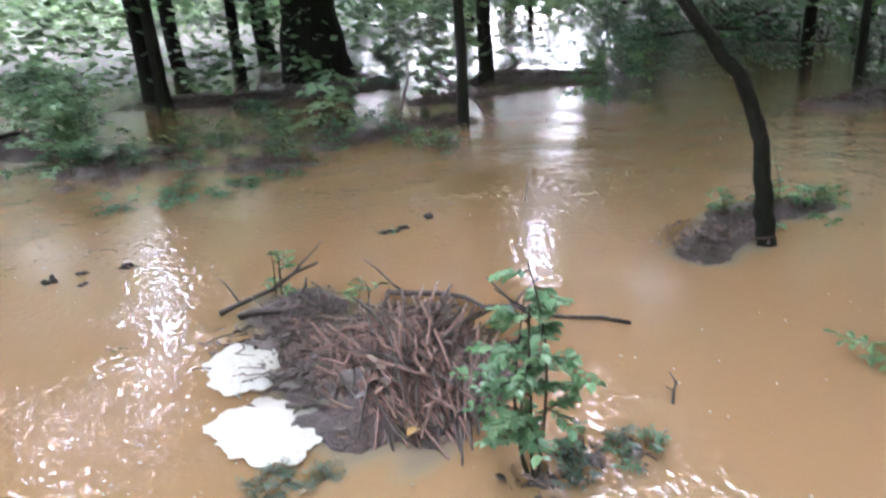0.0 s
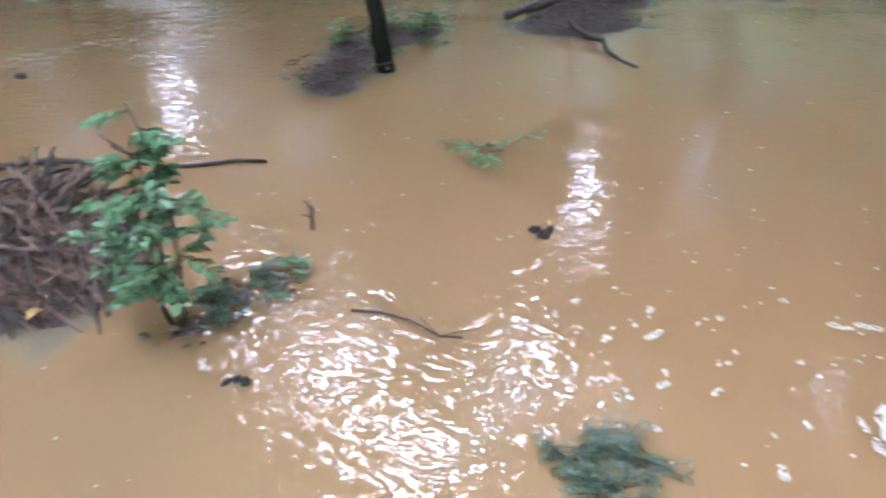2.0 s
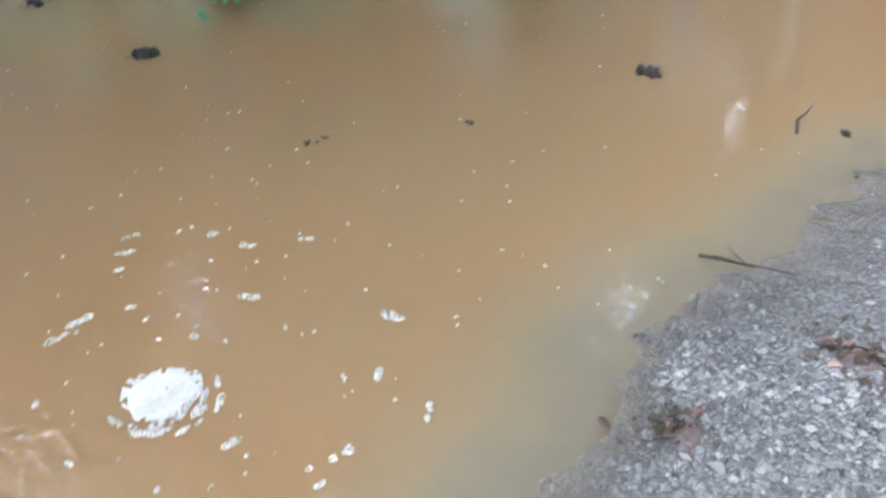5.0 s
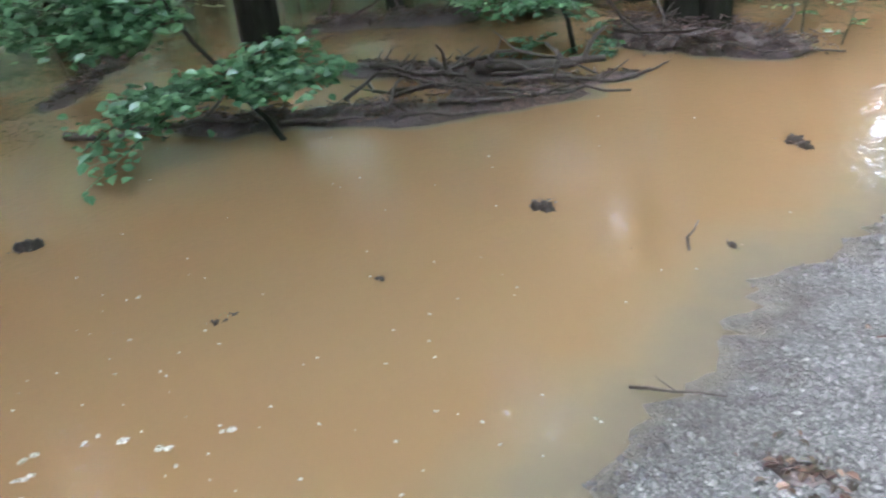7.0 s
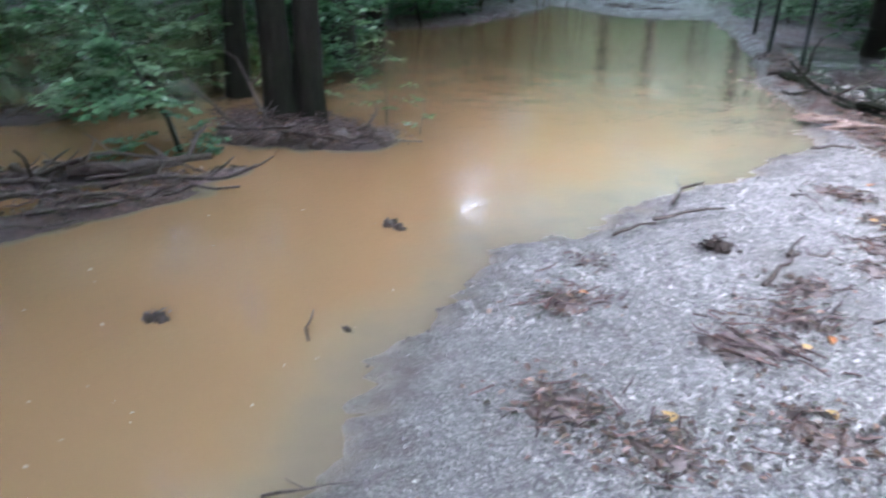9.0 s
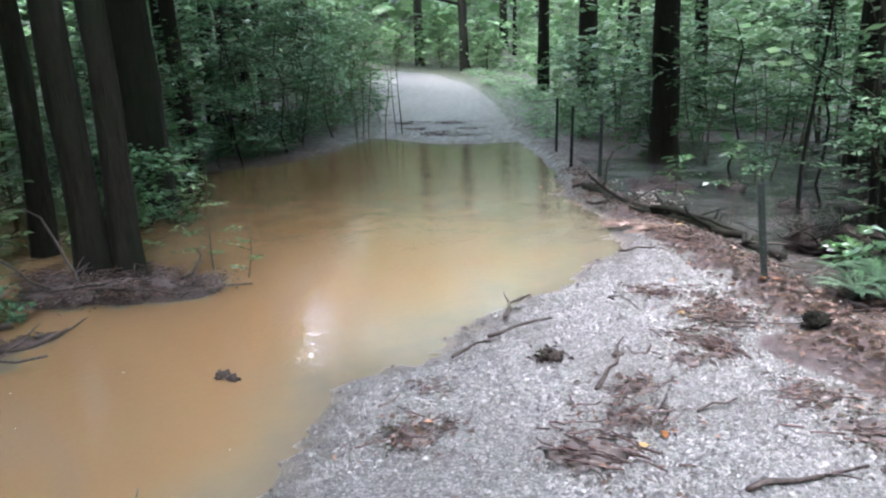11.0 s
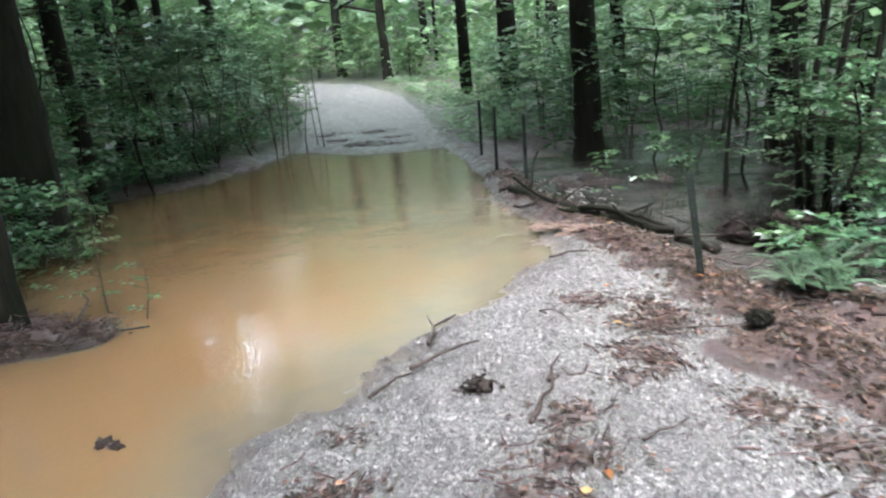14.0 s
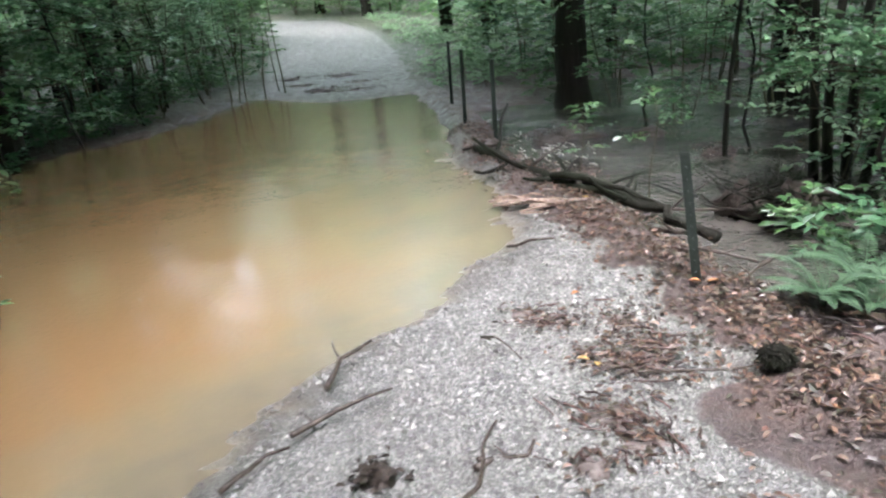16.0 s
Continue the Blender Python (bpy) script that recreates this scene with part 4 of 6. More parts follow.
def heap_place():
    """A place on the heap and the way its stalks point there, washed one way by the flood."""
    a, d = rng.uniform(0, 2 * math.pi), math.sqrt(rng.random()) * 1.04
    u, v = -0.03 + 0.30 * d * math.cos(a), 0.40 * d * math.sin(a)
    fan = 96 - 56 * min(max((0.04 - u) / 0.3, 0), 1) + rng.gauss(0, 22)
    return u, v + 0.02, max(0.0, 1 - d * d), fan


for k in range(296):
    u, v, top, fan = heap_place()
    ob = new("stick", kinds[rng.randrange(8)])
    ob.parent = heap
    ob.matrix_basis = pose(u, v, 0.03 + 0.19 * top * rng.uniform(0.8, 1.08), rng.uniform(0, 360), 14 * v / 0.4 + rng.gauss(4, 9), fan)
fine = Shape()
for k in range(800):
    u, v, top, fan = heap_place()
    h = 0.018 + 0.19 * top * rng.uniform(0.85, 1.1)
    ln = rng.uniform(0.03, 0.11)
    e = Vector((math.cos(math.radians(fan)) * ln, math.sin(math.radians(fan)) * ln, -0.25 * ln * v / 0.4 + rng.gauss(0, 0.012)))
    fine.tube([Vector((u, v, h)) - e, Vector((u, v, h + 0.008)), Vector((u, v, h)) + e], [0.002, 0.003, 0.0016], 4)
tagged(part("fine_stalk", fine, MAT_STRAW, heap, smooth=False), kind="stuff")
bits = Shape()
for k in range(150):
    a, d = rng.uniform(0, 2 * math.pi), math.sqrt(rng.random()) * 1.1
    l = rng.uniform(0.03, 0.07)
    bits.leaf((0.37 * d * math.cos(a), 0.40 * d * math.sin(a) + 0.02, 0.04 + 0.17 * max(0, 1 - d * d)), aim(rng, 0.05), (rng.gauss(0, 0.5), rng.gauss(0, 0.5), 1), l, l * 0.5)
tagged(part("caught_leaves", bits, MAT_LITTER, heap, smooth=False), kind="stuff")

stick("branch", (0.66, -3.49, 0.03), (0.17, -3.66, 0.13), 0.014, "dark thin branch lying across the mud island", 3, 0.03, 3)
stick("branch", (-0.08, -3.32, 0.05), (-0.92, -2.62, 0.01), 0.016, "long dark branch half sunk behind the heap", 4, 0.05, 4)
stick("branch", (0.58, -3.36, 0.05), (0.2, -3.3, 0.06), 0.02, "short dark log on the mud island", 5, 0.02, 2)
stick("branch", (0.3, -3.3, 0.04), (0.27, -3.38, 0.17), 0.012, "broken stub standing in the mud", 6, 0.01, 0)
stick("branch", (0.22, -3.26, 0.05), (0.25, -3.36, 0.15), 0.01, "broken stub standing in the mud", 7, 0.01, 0)
stick("branch", (-0.02, -3.15, 0.07), (-0.35, -3.2, 0.02), 0.011, "arched twig beside the heap", 8, 0.12, 2)
stick("branch", (0.42, -3.2, 0.06), (-0.05, -3.05, 0.1), 0.012, "bent twig lying on the heap", 9, 0.08, 2)
stick("branch", (0.5, -2.55, 0.03), (0.3, -2.4, 0.06), 0.012, "broken stalk at the heap's edge", 10, 0.02, 1)
clump("debris_clump", (0.5, -3.1), 0.28, "matted dead stalks on the mud island", 41, 50, 20, group="debris on the mud island")
clump("debris_clump", (0.42, -2.75), 0.24, "matted dead stalks on the mud island", 42, 40, 16, group="debris on the mud island")
clump("debris_clump", (0.33, -3.32), 0.2, "matted dead stalks on the mud island", 43, 40, 16, group="debris on the mud island")
fallen_leaf((0.12, -2.22), 0.075, MAT_YELLOW, "ochre dead leaf on the heap's edge", 2, 0.03)
shrub("sapling", (0.39, -3.56), 0.26, 0.16, "tiny green sapling sprouting from the mud island", 61, 3, 9, 0.045, 5, category="sapling", z=0.0)
shrub("sapling", (0.02, -3.3), 0.14, 0.14, "tiny green sapling sprouting behind the heap", 62, 2, 6, 0.05, 4, category="sapling", z=0.0)
shrub("leafy_plant", (-0.08, -1.9), 0.67, 0.28, "pale green leafy plant standing in the flood", 63, 4, 52, 0.04, 11, (0.03, -0.03), MAT_LEAF_SPROUT, "plant", low=0.28, z=-0.04, width=0.7, up=0.2, droop=0.25)
for k, (x, y) in enumerate(((-0.24, -1.9), (-0.34, -1.86), (-0.44, -1.93), (-0.3, -1.98), (-0.2, -1.8), (-0.5, -1.88))):
    shrub("weed", (x, y), 0.1, 0.16, "low grey-green weeds half drowned beside the plant", 70 + k, 2, 8, 0.026, 8, material=(MAT_LEAF_DARK, MAT_LEAF_COOL)[k % 2], category="weeds", group="drowned weeds", z=-0.045)
for k, (x, y) in enumerate(((-0.12, -1.86), (-0.3, -1.9), (-0.42, -1.87))):
    clump("debris_clump", (x, y), 0.1, "wet dead stalks among drowned weeds", 80 + k, 14, 5, group="debris among the weeds")
stick("branch", (0.25, -2.67, 0.09), (0.39, -2.35, 0.03), 0.013, "thick dark stick against the heap's flank", 52, 0.01, 0)
stick("branch", (0.0, -2.35, 0.08), (-0.25, -2.62, 0.14), 0.009, "dark stick lying across the heap", 53, 0.01, 1)
stick("branch", (-0.02, -2.42, 0.12), (-0.3, -2.5, 0.1), 0.008, "dark stick lying across the heap", 54, 0.01, 0)


# ---- foam ----
def foam_patch(at, outline, seed, label):
    """A raft of white foam, a little proud of the water, with a ragged rim."""
    rng = random.Random(seed)
    s = Shape()
    n, rings = 72, 7
    ctr = Vector((at[0], at[1], 0.012))
    for r in range(1, rings + 1):
        for k in range(n):
            a = 2 * math.pi * k / n
            q = (k / n) * len(outline)
            i, w = int(q) % len(outline), q - int(q)
            w = w * w * (3 - 2 * w)
            rad = outline[i] * (1 - w) + outline[(i + 1) % len(outline)] * w
            rad *= 1 + (0.07 * math.sin(5 * a + seed) + 0.05 * math.sin(11 * a) + rng.uniform(-0.05, 0.05)) * (r / rings)
            f = r / rings
            s.v.append((rad * f * math.cos(a), rad * f * math.sin(a), 0.002 + 0.016 * (1 - f ** 4) * rng.uniform(0.75, 1.1)))
    s.v.append((0, 0, 0.018))
    for r in range(rings - 1):
        for k in range(n):
            a, b = r * n + k, r * n + (k + 1) % n
            s.f.append((a, a + n, b + n, b))
    for k in range(n):
        s.f.append((len(s.v) - 1, k, (k + 1) % n))
    return solid("foam_patch", ctr, s, MAT_FOAM, label, "foam", "foam rafts")


foam_patch((0.62, -2.96), [0.12, 0.16, 0.24, 0.2, 0.15, 0.17, 0.2, 0.16], 3, "creamy white foam raft against the mud island")
foam_patch((0.58, -2.46), [0.17, 0.15, 0.22, 0.2, 0.19, 0.17, 0.2, 0.22], 4, "creamy white foam raft against the heap")

rng = random.Random(17)
fleck = Shape()


def add_fleck(x, y, r, stretch, turn, z=0.0):
    n = 9
    s = len(fleck.v)
    for ring, f in ((0.55, 0.004), (1.0, 0.0012)):
        for k in range(n):
            a = 2 * math.pi * k / n
            q = r * ring * (1 + rng.uniform(-0.16, 0.16))
            u, v = q * stretch * math.cos(a), q * math.sin(a)
            fleck.v.append((x + u * math.cos(turn) - v * math.sin(turn), y + u * math.sin(turn) + v * math.cos(turn), z + f))
    fleck.f.append(tuple(s + k for k in range(n)))
    for k in range(n):
        a, b = s + k, s + (k + 1) % n
        fleck.f.append((a, a + n, b + n, b))


def add_cluster(x, y, r, turn, count):
    """A few flecks run together into one small raft."""
    for i in range(count):
        add_fleck(x + 1.5 * r * i * math.cos(turn) + rng.gauss(0, 0.3 * r), y + 1.5 * r * i * math.sin(turn) + rng.gauss(0, 0.3 * r), r * rng.uniform(0.7, 1.15), rng.uniform(1.0, 1.5), turn + rng.gauss(0, 0.5), 0.001 + 0.0004 * i)


for k in range(58):
    # rafts wound round the whirlpool
    a, d = rng.uniform(0, 6.28), 0.16 + 0.56 * rng.random() ** 0.75
    add_cluster(VORTEX[0] + d * math.cos(a), VORTEX[1] + d * math.sin(a), rng.choice((0.006, 0.008, 0.010, 0.013)), a + 1.57 + rng.gauss(0, 0.4), rng.choice((1, 1, 1, 2, 2, 3)))
for k in range(26):
    # thin foam drawn out round the whirlpool's eye
    a, d = rng.gauss(0.5, 0.9), rng.uniform(0.085, 0.17)
    add_fleck(VORTEX[0] + d * math.cos(a), VORTEX[1] + d * math.sin(a), rng.uniform(0.005, 0.011), rng.uniform(1.6, 3.2), a + 1.75, 0.001)
for k in range(34):
    # and rafts that drift where the current bends round the drowned ferns
    add_cluster(rng.gauss(-0.55, 0.28), rng.gauss(-0.85, 0.3), rng.choice((0.005, 0.007, 0.010)), rng.uniform(0, 3.1), rng.choice((1, 1, 2, 3)))
for k in range(620):
    # strays drifting on the pool
    x, y = rng.uniform(-3.2, 1.3), rng.uniform(-3.6, 2.2)
    if land_z(x, y) > -0.03:
        continue
    dens = math.exp(-((x + 0.9) ** 2 + (y + 0.6) ** 2) / 2.2) + 0.9 * math.exp(-((x - 1.1) ** 2 + (y + 2.5) ** 2) / 0.8) + 0.3 * math.exp(-((x + 1.3) ** 2 + (y - 0.7) ** 2) / 0.6) + 0.06
    if rng.random() > dens:
        continue
    add_fleck(x, y, rng.uniform(0.002, 0.006), rng.uniform(1.0, 1.7), rng.uniform(0, 3.1))
for k in range(340):
    # bubbles that the rain leaves all over the flood
    x, y = rng.uniform(-5.0, 2.2), rng.uniform(-7.5, 3.0)
    if land_z(x, y) > -0.05:
        continue
    add_fleck(x, y, rng.uniform(0.001, 0.0024) * (1 + 0.35 * math.hypot(x, y)), rng.uniform(1.0, 2.0), rng.uniform(0, 3.1))
tagged(new("foam_flecks", fleck.mesh("foam_flecks", MAT_THIN_FOAM)), "small white foam flecks drifting on brown water", "foam", kind="stuff")
# one white cap stands for foam and for sky shine in the dip
eye_cap = Shape()
n, rings = 48, 11
for ring in range(rings):
    f = (ring + 0.6) / rings
    for k in range(n):
        a = 2 * math.pi * k / n
        d = 0.098 * f * (1 + (0.10 * math.sin(2 * a + 0.8) + 0.06 * math.sin(3 * a + 2.0) + 0.04 * math.sin(7 * a) + rng.uniform(-0.03, 0.03)) * f)
        eye_cap.v.append((d * 0.86 * math.cos(a), d * 1.12 * math.sin(a), 0.004 + 0.013 * (1 - f ** 2) - 0.03 * math.exp(-((d / 0.085) ** 2)) + 0.0004 * rng.random()))
for ring in range(rings - 1):
    for k in range(n):
        if ring > 7 and rng.random() < 0.15 * (ring - 7):
            continue
        p, q = ring * n + k, ring * n + (k + 1) % n
        eye_cap.f.append((p, p + n, q + n, q))
eye_cap.f.append(tuple(range(n)))
solid("whirlpool_cap", (VORTEX[0], VORTEX[1], 0), eye_cap, MAT_FOAM, "white cap of foam and painted sky shine in a small whirlpool", "foam")

# ---- what breaks the surface of the pool ----
for k, (x, y, s) in enumerate(((-1.21, -1.45, 0.1), (-0.08, -1.59, 0.07), (-3.3, -0.28, 0.16), (-2.1, 1.74, 0.15), (-1.85, 3.05, 0.15), (1.09, -4.46, 0.12), (1.49, -4.44, 0.11), (1.33, -4.5, 0.08), (1.3, -4.3, 0.07), (-2.0, 0.9, 0.05), (-1.37, 2.07, 0.07), (-0.69, -4.51, 0.1), (-4.4, -0.9, 0.14))):
    snag((x, y), s, 100 + k)
for k, (x, y, s) in enumerate(((1.08, -3.37, 0.13), (-2.11, 0.33, 0.14), (-0.39, -4.36, 0.2), (1.0, -3.3, 0.08))):
    snag((x, y), s, 130 + k, "green leaves floating just under the brown water", True)
shrub("floating_bough", (-1.75, -2.02), 0.1, 0.3, "green leafy bough floating on the pool", 140, 2, 6, 0.05, 7, (2.4, 0.8), category="branch", z=-0.02)
stick("branch", (-0.48, -1.6, 0.002), (-0.6, -1.28, 0.002), 0.0055, "thin dark twig afloat in the pool", 12, 0.05, 4)
stick("branch", (-0.7, -2.04, -0.03), (-0.72, -2.1, 0.09), 0.007, "thin dead stem poking out of the pool", 13, 0.01, 1)
stick("branch", (-1.36, -4.5, -0.03), (-1.45, -4.62, 0.24), 0.005, "thin dead stem poking out of the pool", 14, 0.02, 0)
stick("branch", (-1.44, 1.91, -0.03), (-1.5, 2.03, 0.07), 0.006, "thin dead stem poking out of the pool", 15, 0.01, 1)
stick("branch", (-3.44, -2.92, 0.07), (-3.04, -2.12, 0.0), 0.026, "dark branch sliding off a mud bank into the pool", 16, 0.03, 1)
stick("branch", (-3.3, -3.25, 0.05), (-4.3, -3.0, 0.1), 0.03, "dark log on a mud bank", 17, 0.06, 4)
clump("debris_clump", (-3.5, -2.85), 0.34, "dead leaves and stalks on a mud bank", 44, 60, 30, group="debris on the banks")
clump("debris_clump", (-4.3, -3.15), 0.4, "dead leaves and stalks on a mud bank", 45, 60, 30, group="debris on the banks")
clump("debris_clump", (-1.78, -3.22), 0.3, "dead stalks round the island tree", 46, 80, 40, group="debris on the banks")
clump("debris_clump", (-1.66, -3.14), 0.18, "dead stalks round the island tree", 47, 40, 20, group="debris on the banks")
for k, (x, y) in enumerate(((-2.2, -3.55), (-2.45, -3.5), (-2.7, -3.45), (-1.95, -3.6), (-2.35, -3.35), (-2.85, -3.5), (-2.6, -3.3))):
    shrub("weed", (x, y), 0.15, 0.26, "low green weeds on the tree's island", 150 + k, 3, 9, 0.05, 8, category="weeds", group="weeds on the island")
shrub("sapling", (-2.55, -3.6), 0.4, 0.1, "thin leafless seedling on the island", 159, 1, 4, 0.03, 3, category="sapling")
for k, (x, y) in enumerate(((-0.47, -0.79), (-0.56, -0.68), (-0.42, -0.68), (-0.50, -0.73), (-0.37, -0.74), (-0.45, -0.84), (0.57, -2.19), (0.49, -2.15), (0.63, -2.15))):
    shrub("weed", (x, y), 0.03, 0.17, "dark feathery weeds lying on the brown water", 92 + k, 2, 18, 0.024, 16, material=MAT_LEAF_DARK, category="weeds", group="drowned weeds", z=-0.012, width=0.2, up=0.12, droop=0.1, low=0.1)

# ---- the far bank behind the heap ----
rng = random.Random(8)
for k in range(46):
    x = rng.uniform(-1.6, 2.2)
    y = -6.5 - 0.3 * x - rng.uniform(0.0, 2.6)
    shrub("weed", (x, y), rng.uniform(0.12, 0.4), rng.uniform(0.25, 0.5), "low green weeds on the flooded bank", 200 + k, 2, 8, 0.07, 6, material=(MAT_LEAF, MAT_LEAF_COOL)[k % 2], category="weeds", group="weeds on the flooded bank", z=max(land_z(x, y), -0.05) - 0.02)
for k in range(26):
    x = rng.uniform(-0.9, 1.9)
    y = -5.9 - 0.25 * x - rng.uniform(0.3, 2.4)
    clump("debris_clump", (x, y), rng.uniform(0.1, 0.24), "dark clod of dead leaves awash on the flooded bank", 1300 + k, 14, 8, group="clods on the flooded bank", mound=0.3)
for k, (x, y) in enumerate(((0.9, -5.75), (0.6, -5.9), (1.2, -5.9), (0.3, -6.1), (0.0, -6.2), (0.8, -6.2))):
    shrub("weed", (x, y), 0.1, 0.34, "green weeds just under the flood", 260 + k, 3, 9, 0.06, 7, material=MAT_LEAF_COOL, category="weeds", group="drowned weeds", z=-0.04)
shrub("sapling", (1.56, -7.6), 1.25, 0.75, "leafy green sapling on the flooded bank", 270, 2, 34, 0.1, 14, (0.12, 0.0), material=MAT_LEAF_PALE, category="sapling", low=0.4)
shrub("sapling", (1.9, -7.9), 1.0, 0.8, "leafy green sapling on the flooded bank", 271, 2, 30, 0.1, 14, material=MAT_LEAF_PALE, category="sapling", low=0.3)
shrub("shrub", (2.9, -8.9), 1.6, 1.5, "green shrub at the pool's far edge", 272, 3, 60, 0.1, 15, material=MAT_LEAF_PALE)
shrub("shrub", (2.3, -9.4), 0.8, 1.2, "green shrub at the pool's far edge", 273, 3, 45, 0.1, 14, material=MAT_LEAF_PALE)
shrub("shrub", (-0.72, -8.1), 0.95, 0.85, "arching green plant before the great oak", 274, 3, 18, 0.14, 9, material=MAT_LEAF_PALE, droop=0.5)
shrub("shrub", (-0.4, -9.2), 0.6, 0.7, "arching green plant before the great oak", 275, 3, 14, 0.12, 8, droop=0.5)
stick("branch", (-1.63, -8.1, -0.05), (-1.75, -8.1, 0.72), 0.02, "dead upright stem on the bank", 20, 0.02, 2)
stick("branch", (-2.0, -7.9, 0.55), (-2.5, -7.35, -0.05), 0.022, "dead stem leaning into the pool", 21, 0.03, 2)
stick("branch", (-0.5, -7.2, 0.03), (-0.75, -7.35, 0.4), 0.018, "bent dead stem on the bank", 22, 0.06, 2)
stick("branch", (-0.55, -7.25, 0.04), (-2.2, -7.85, 0.06), 0.032, "dark log along the far bank", 23, 0.06, 5, category="log")
stick("branch", (0.75, -7.1, 0.03), (0.0, -6.8, 0.03), 0.018, "dark log along the far bank", 24, 0.06, 5, category="log")
stick("branch", (1.0, -12.2, 0.08), (-0.9, -11.5, 0.12), 0.06, "dark log in the flooded wood", 25, 0.08, 5, category="log")
stick("branch", (-4.0, -11.0, 0.12), (-5.6, -10.2, 0.12), 0.08, "dark log on the far bank", 26, 0.08, 6, category="log")
stick("branch", (3.4, -8.7, 0.12), (2.4, -9.6, 0.16), 0.06, "dark log at the pool's far edge", 27, 0.08, 6, category="log")
for k, (x, y) in enumerate(((-0.9, -7.4), (-1.6, -7.65), (0.2, -6.75), (1.5, -7.3), (-0.1, -7.0), (-4.6, -10.7), (-6.2, -6.1), (-6.8, -6.2), (-2.9, -9.7), (0.1, -11.9))):
    clump("debris_clump", (x, y), 0.4, "dark dead leaves and twigs on the far bank", 300 + k, 50, 26, group="debris on the far bank")
for k, (x, y, h) in enumerate(((-4.3, -8.2, 1.0), (-5.4, -9.6, 0.9), (-3.0, -10.4, 0.8), (-6.3, -10.2, 1.2), (-5.0, -12.0, 1.0), (-7.0, -8.6, 1.3), (-8.3, -7.2, 1.2), (-2.6, -11.6, 0.7), (-3.6, -13.0, 1.0), (-7.6, -11.6, 1.4), (2.0, -13.0, 0.9), (3.3, -11.5, 1.3), (0.2, -14.2, 0.9), (-0.2, -10.6, 0.5))):
    shrub("shrub", (x, y), h, h * 1.1, "green shrub in the flooded wood", 320 + k, 3, 36, 0.11, 13, material=(MAT_LEAF, MAT_LEAF_COOL)[k % 2], group="shrubs in the flooded wood")
stick("branch", (-5.9, -6.0, 0.08), (-7.4, -6.4, 0.1), 0.04, "dark log on a bank at the pool's edge", 28, 0.06, 5, category="log")

# dead leaves and broken twigs on every bank that stands out of the flood
rng = random.Random(91)
bank_bits, bank_twigs = Shape(), Shape()
for (ax, ay), (bx, by), w, top in BANKS[:25] + BANKS[-3:-2]:
    if top < 0.0:
        continue
    m = int(min(900, 420 * (math.hypot(bx - ax, by - ay) + 2 * w) * (w + 0.1)))
    far = math.hypot(ax, ay) > 5.0
    q = [(rng.random(), rng.gauss(0, 0.5), rng.gauss(0, 0.5)) for _ in range(m)]
    xs = np.array([ax + (bx - ax) * k + u * w for k, u, v in q])
    ys = np.array([ay + (by - ay) * k + v * w for k, u, v in q])
    hs = land(xs, ys)[0]
    for x, y, h in zip(xs, ys, hs):
        if h < -0.004:
            continue
        l = rng.uniform(0.02, 0.05) * (1.7 if far else 1)
        if rng.random() < 0.75:
            bank_bits.leaf((x, y, h + rng.uniform(0.004, 0.02)), aim(rng, 0.1), (rng.gauss(0, 0.5), rng.gauss(0, 0.5), 1), l, l * rng.uniform(0.35, 0.65), 0.25)
        else:
            e = aim(rng, 0.08) * l * rng.uniform(1.0, 3.0)
            bank_twigs.tube(bend((x, y, h + 0.008), Vector((x, y, h + 0.014)) + e, 3, l * 0.25, rng), [0.004 * (1.6 if far else 1)] * 3 + [0.002], 4)
tagged(new("bank_litter", bank_bits.mesh("bank_litter", MAT_LITTER, False)), "wet dead leaves strewn over the mud banks", "leaf litter", kind="stuff")
tagged(new("bank_twigs", bank_twigs.mesh("bank_twigs", MAT_WOOD)), "broken dark twigs strewn over the mud banks", "twigs", kind="stuff")

# the dark brush that closes the pool's far corner
for k, (x, y, h) in enumerate(((-9.8, -16.7, 1.6), (-10.6, -16.0, 1.3), (-11.2, -14.9, 1.8), (-11.3, -13.6, 1.4), (-11.0, -12.4, 1.7), (-10.9, -11.2, 1.3), (-10.6, -10.2, 1.6), (-10.4, -9.4, 1.2), (-9.0, -15.2, 0.8), (-10.2, -12.0, 0.7))):
    shrub("shrub", (x, y), h, h, "dark green brush at the pool's far corner", 350 + k, 3, 30, 0.14, 12, material=(MAT_LEAF, MAT_LEAF_DARK)[k % 2], group="brush at the pool's far corner", low=0.1, z=max(land_z(x, y), 0.0) - 0.05)
for k, (a, b) in enumerate((((-9.6, -15.8, 0.1), (-11.0, -13.2, 0.3)), ((-10.8, -12.9, 0.1), (-10.2, -10.4, 0.2)), ((-10.6, -14.4, 0.2), (-9.9, -11.6, 0.7)))):
    stick("branch", a, b, 0.06, "dark fallen branch in the pool's far corner", 360 + k, 0.12, 6, category="log")

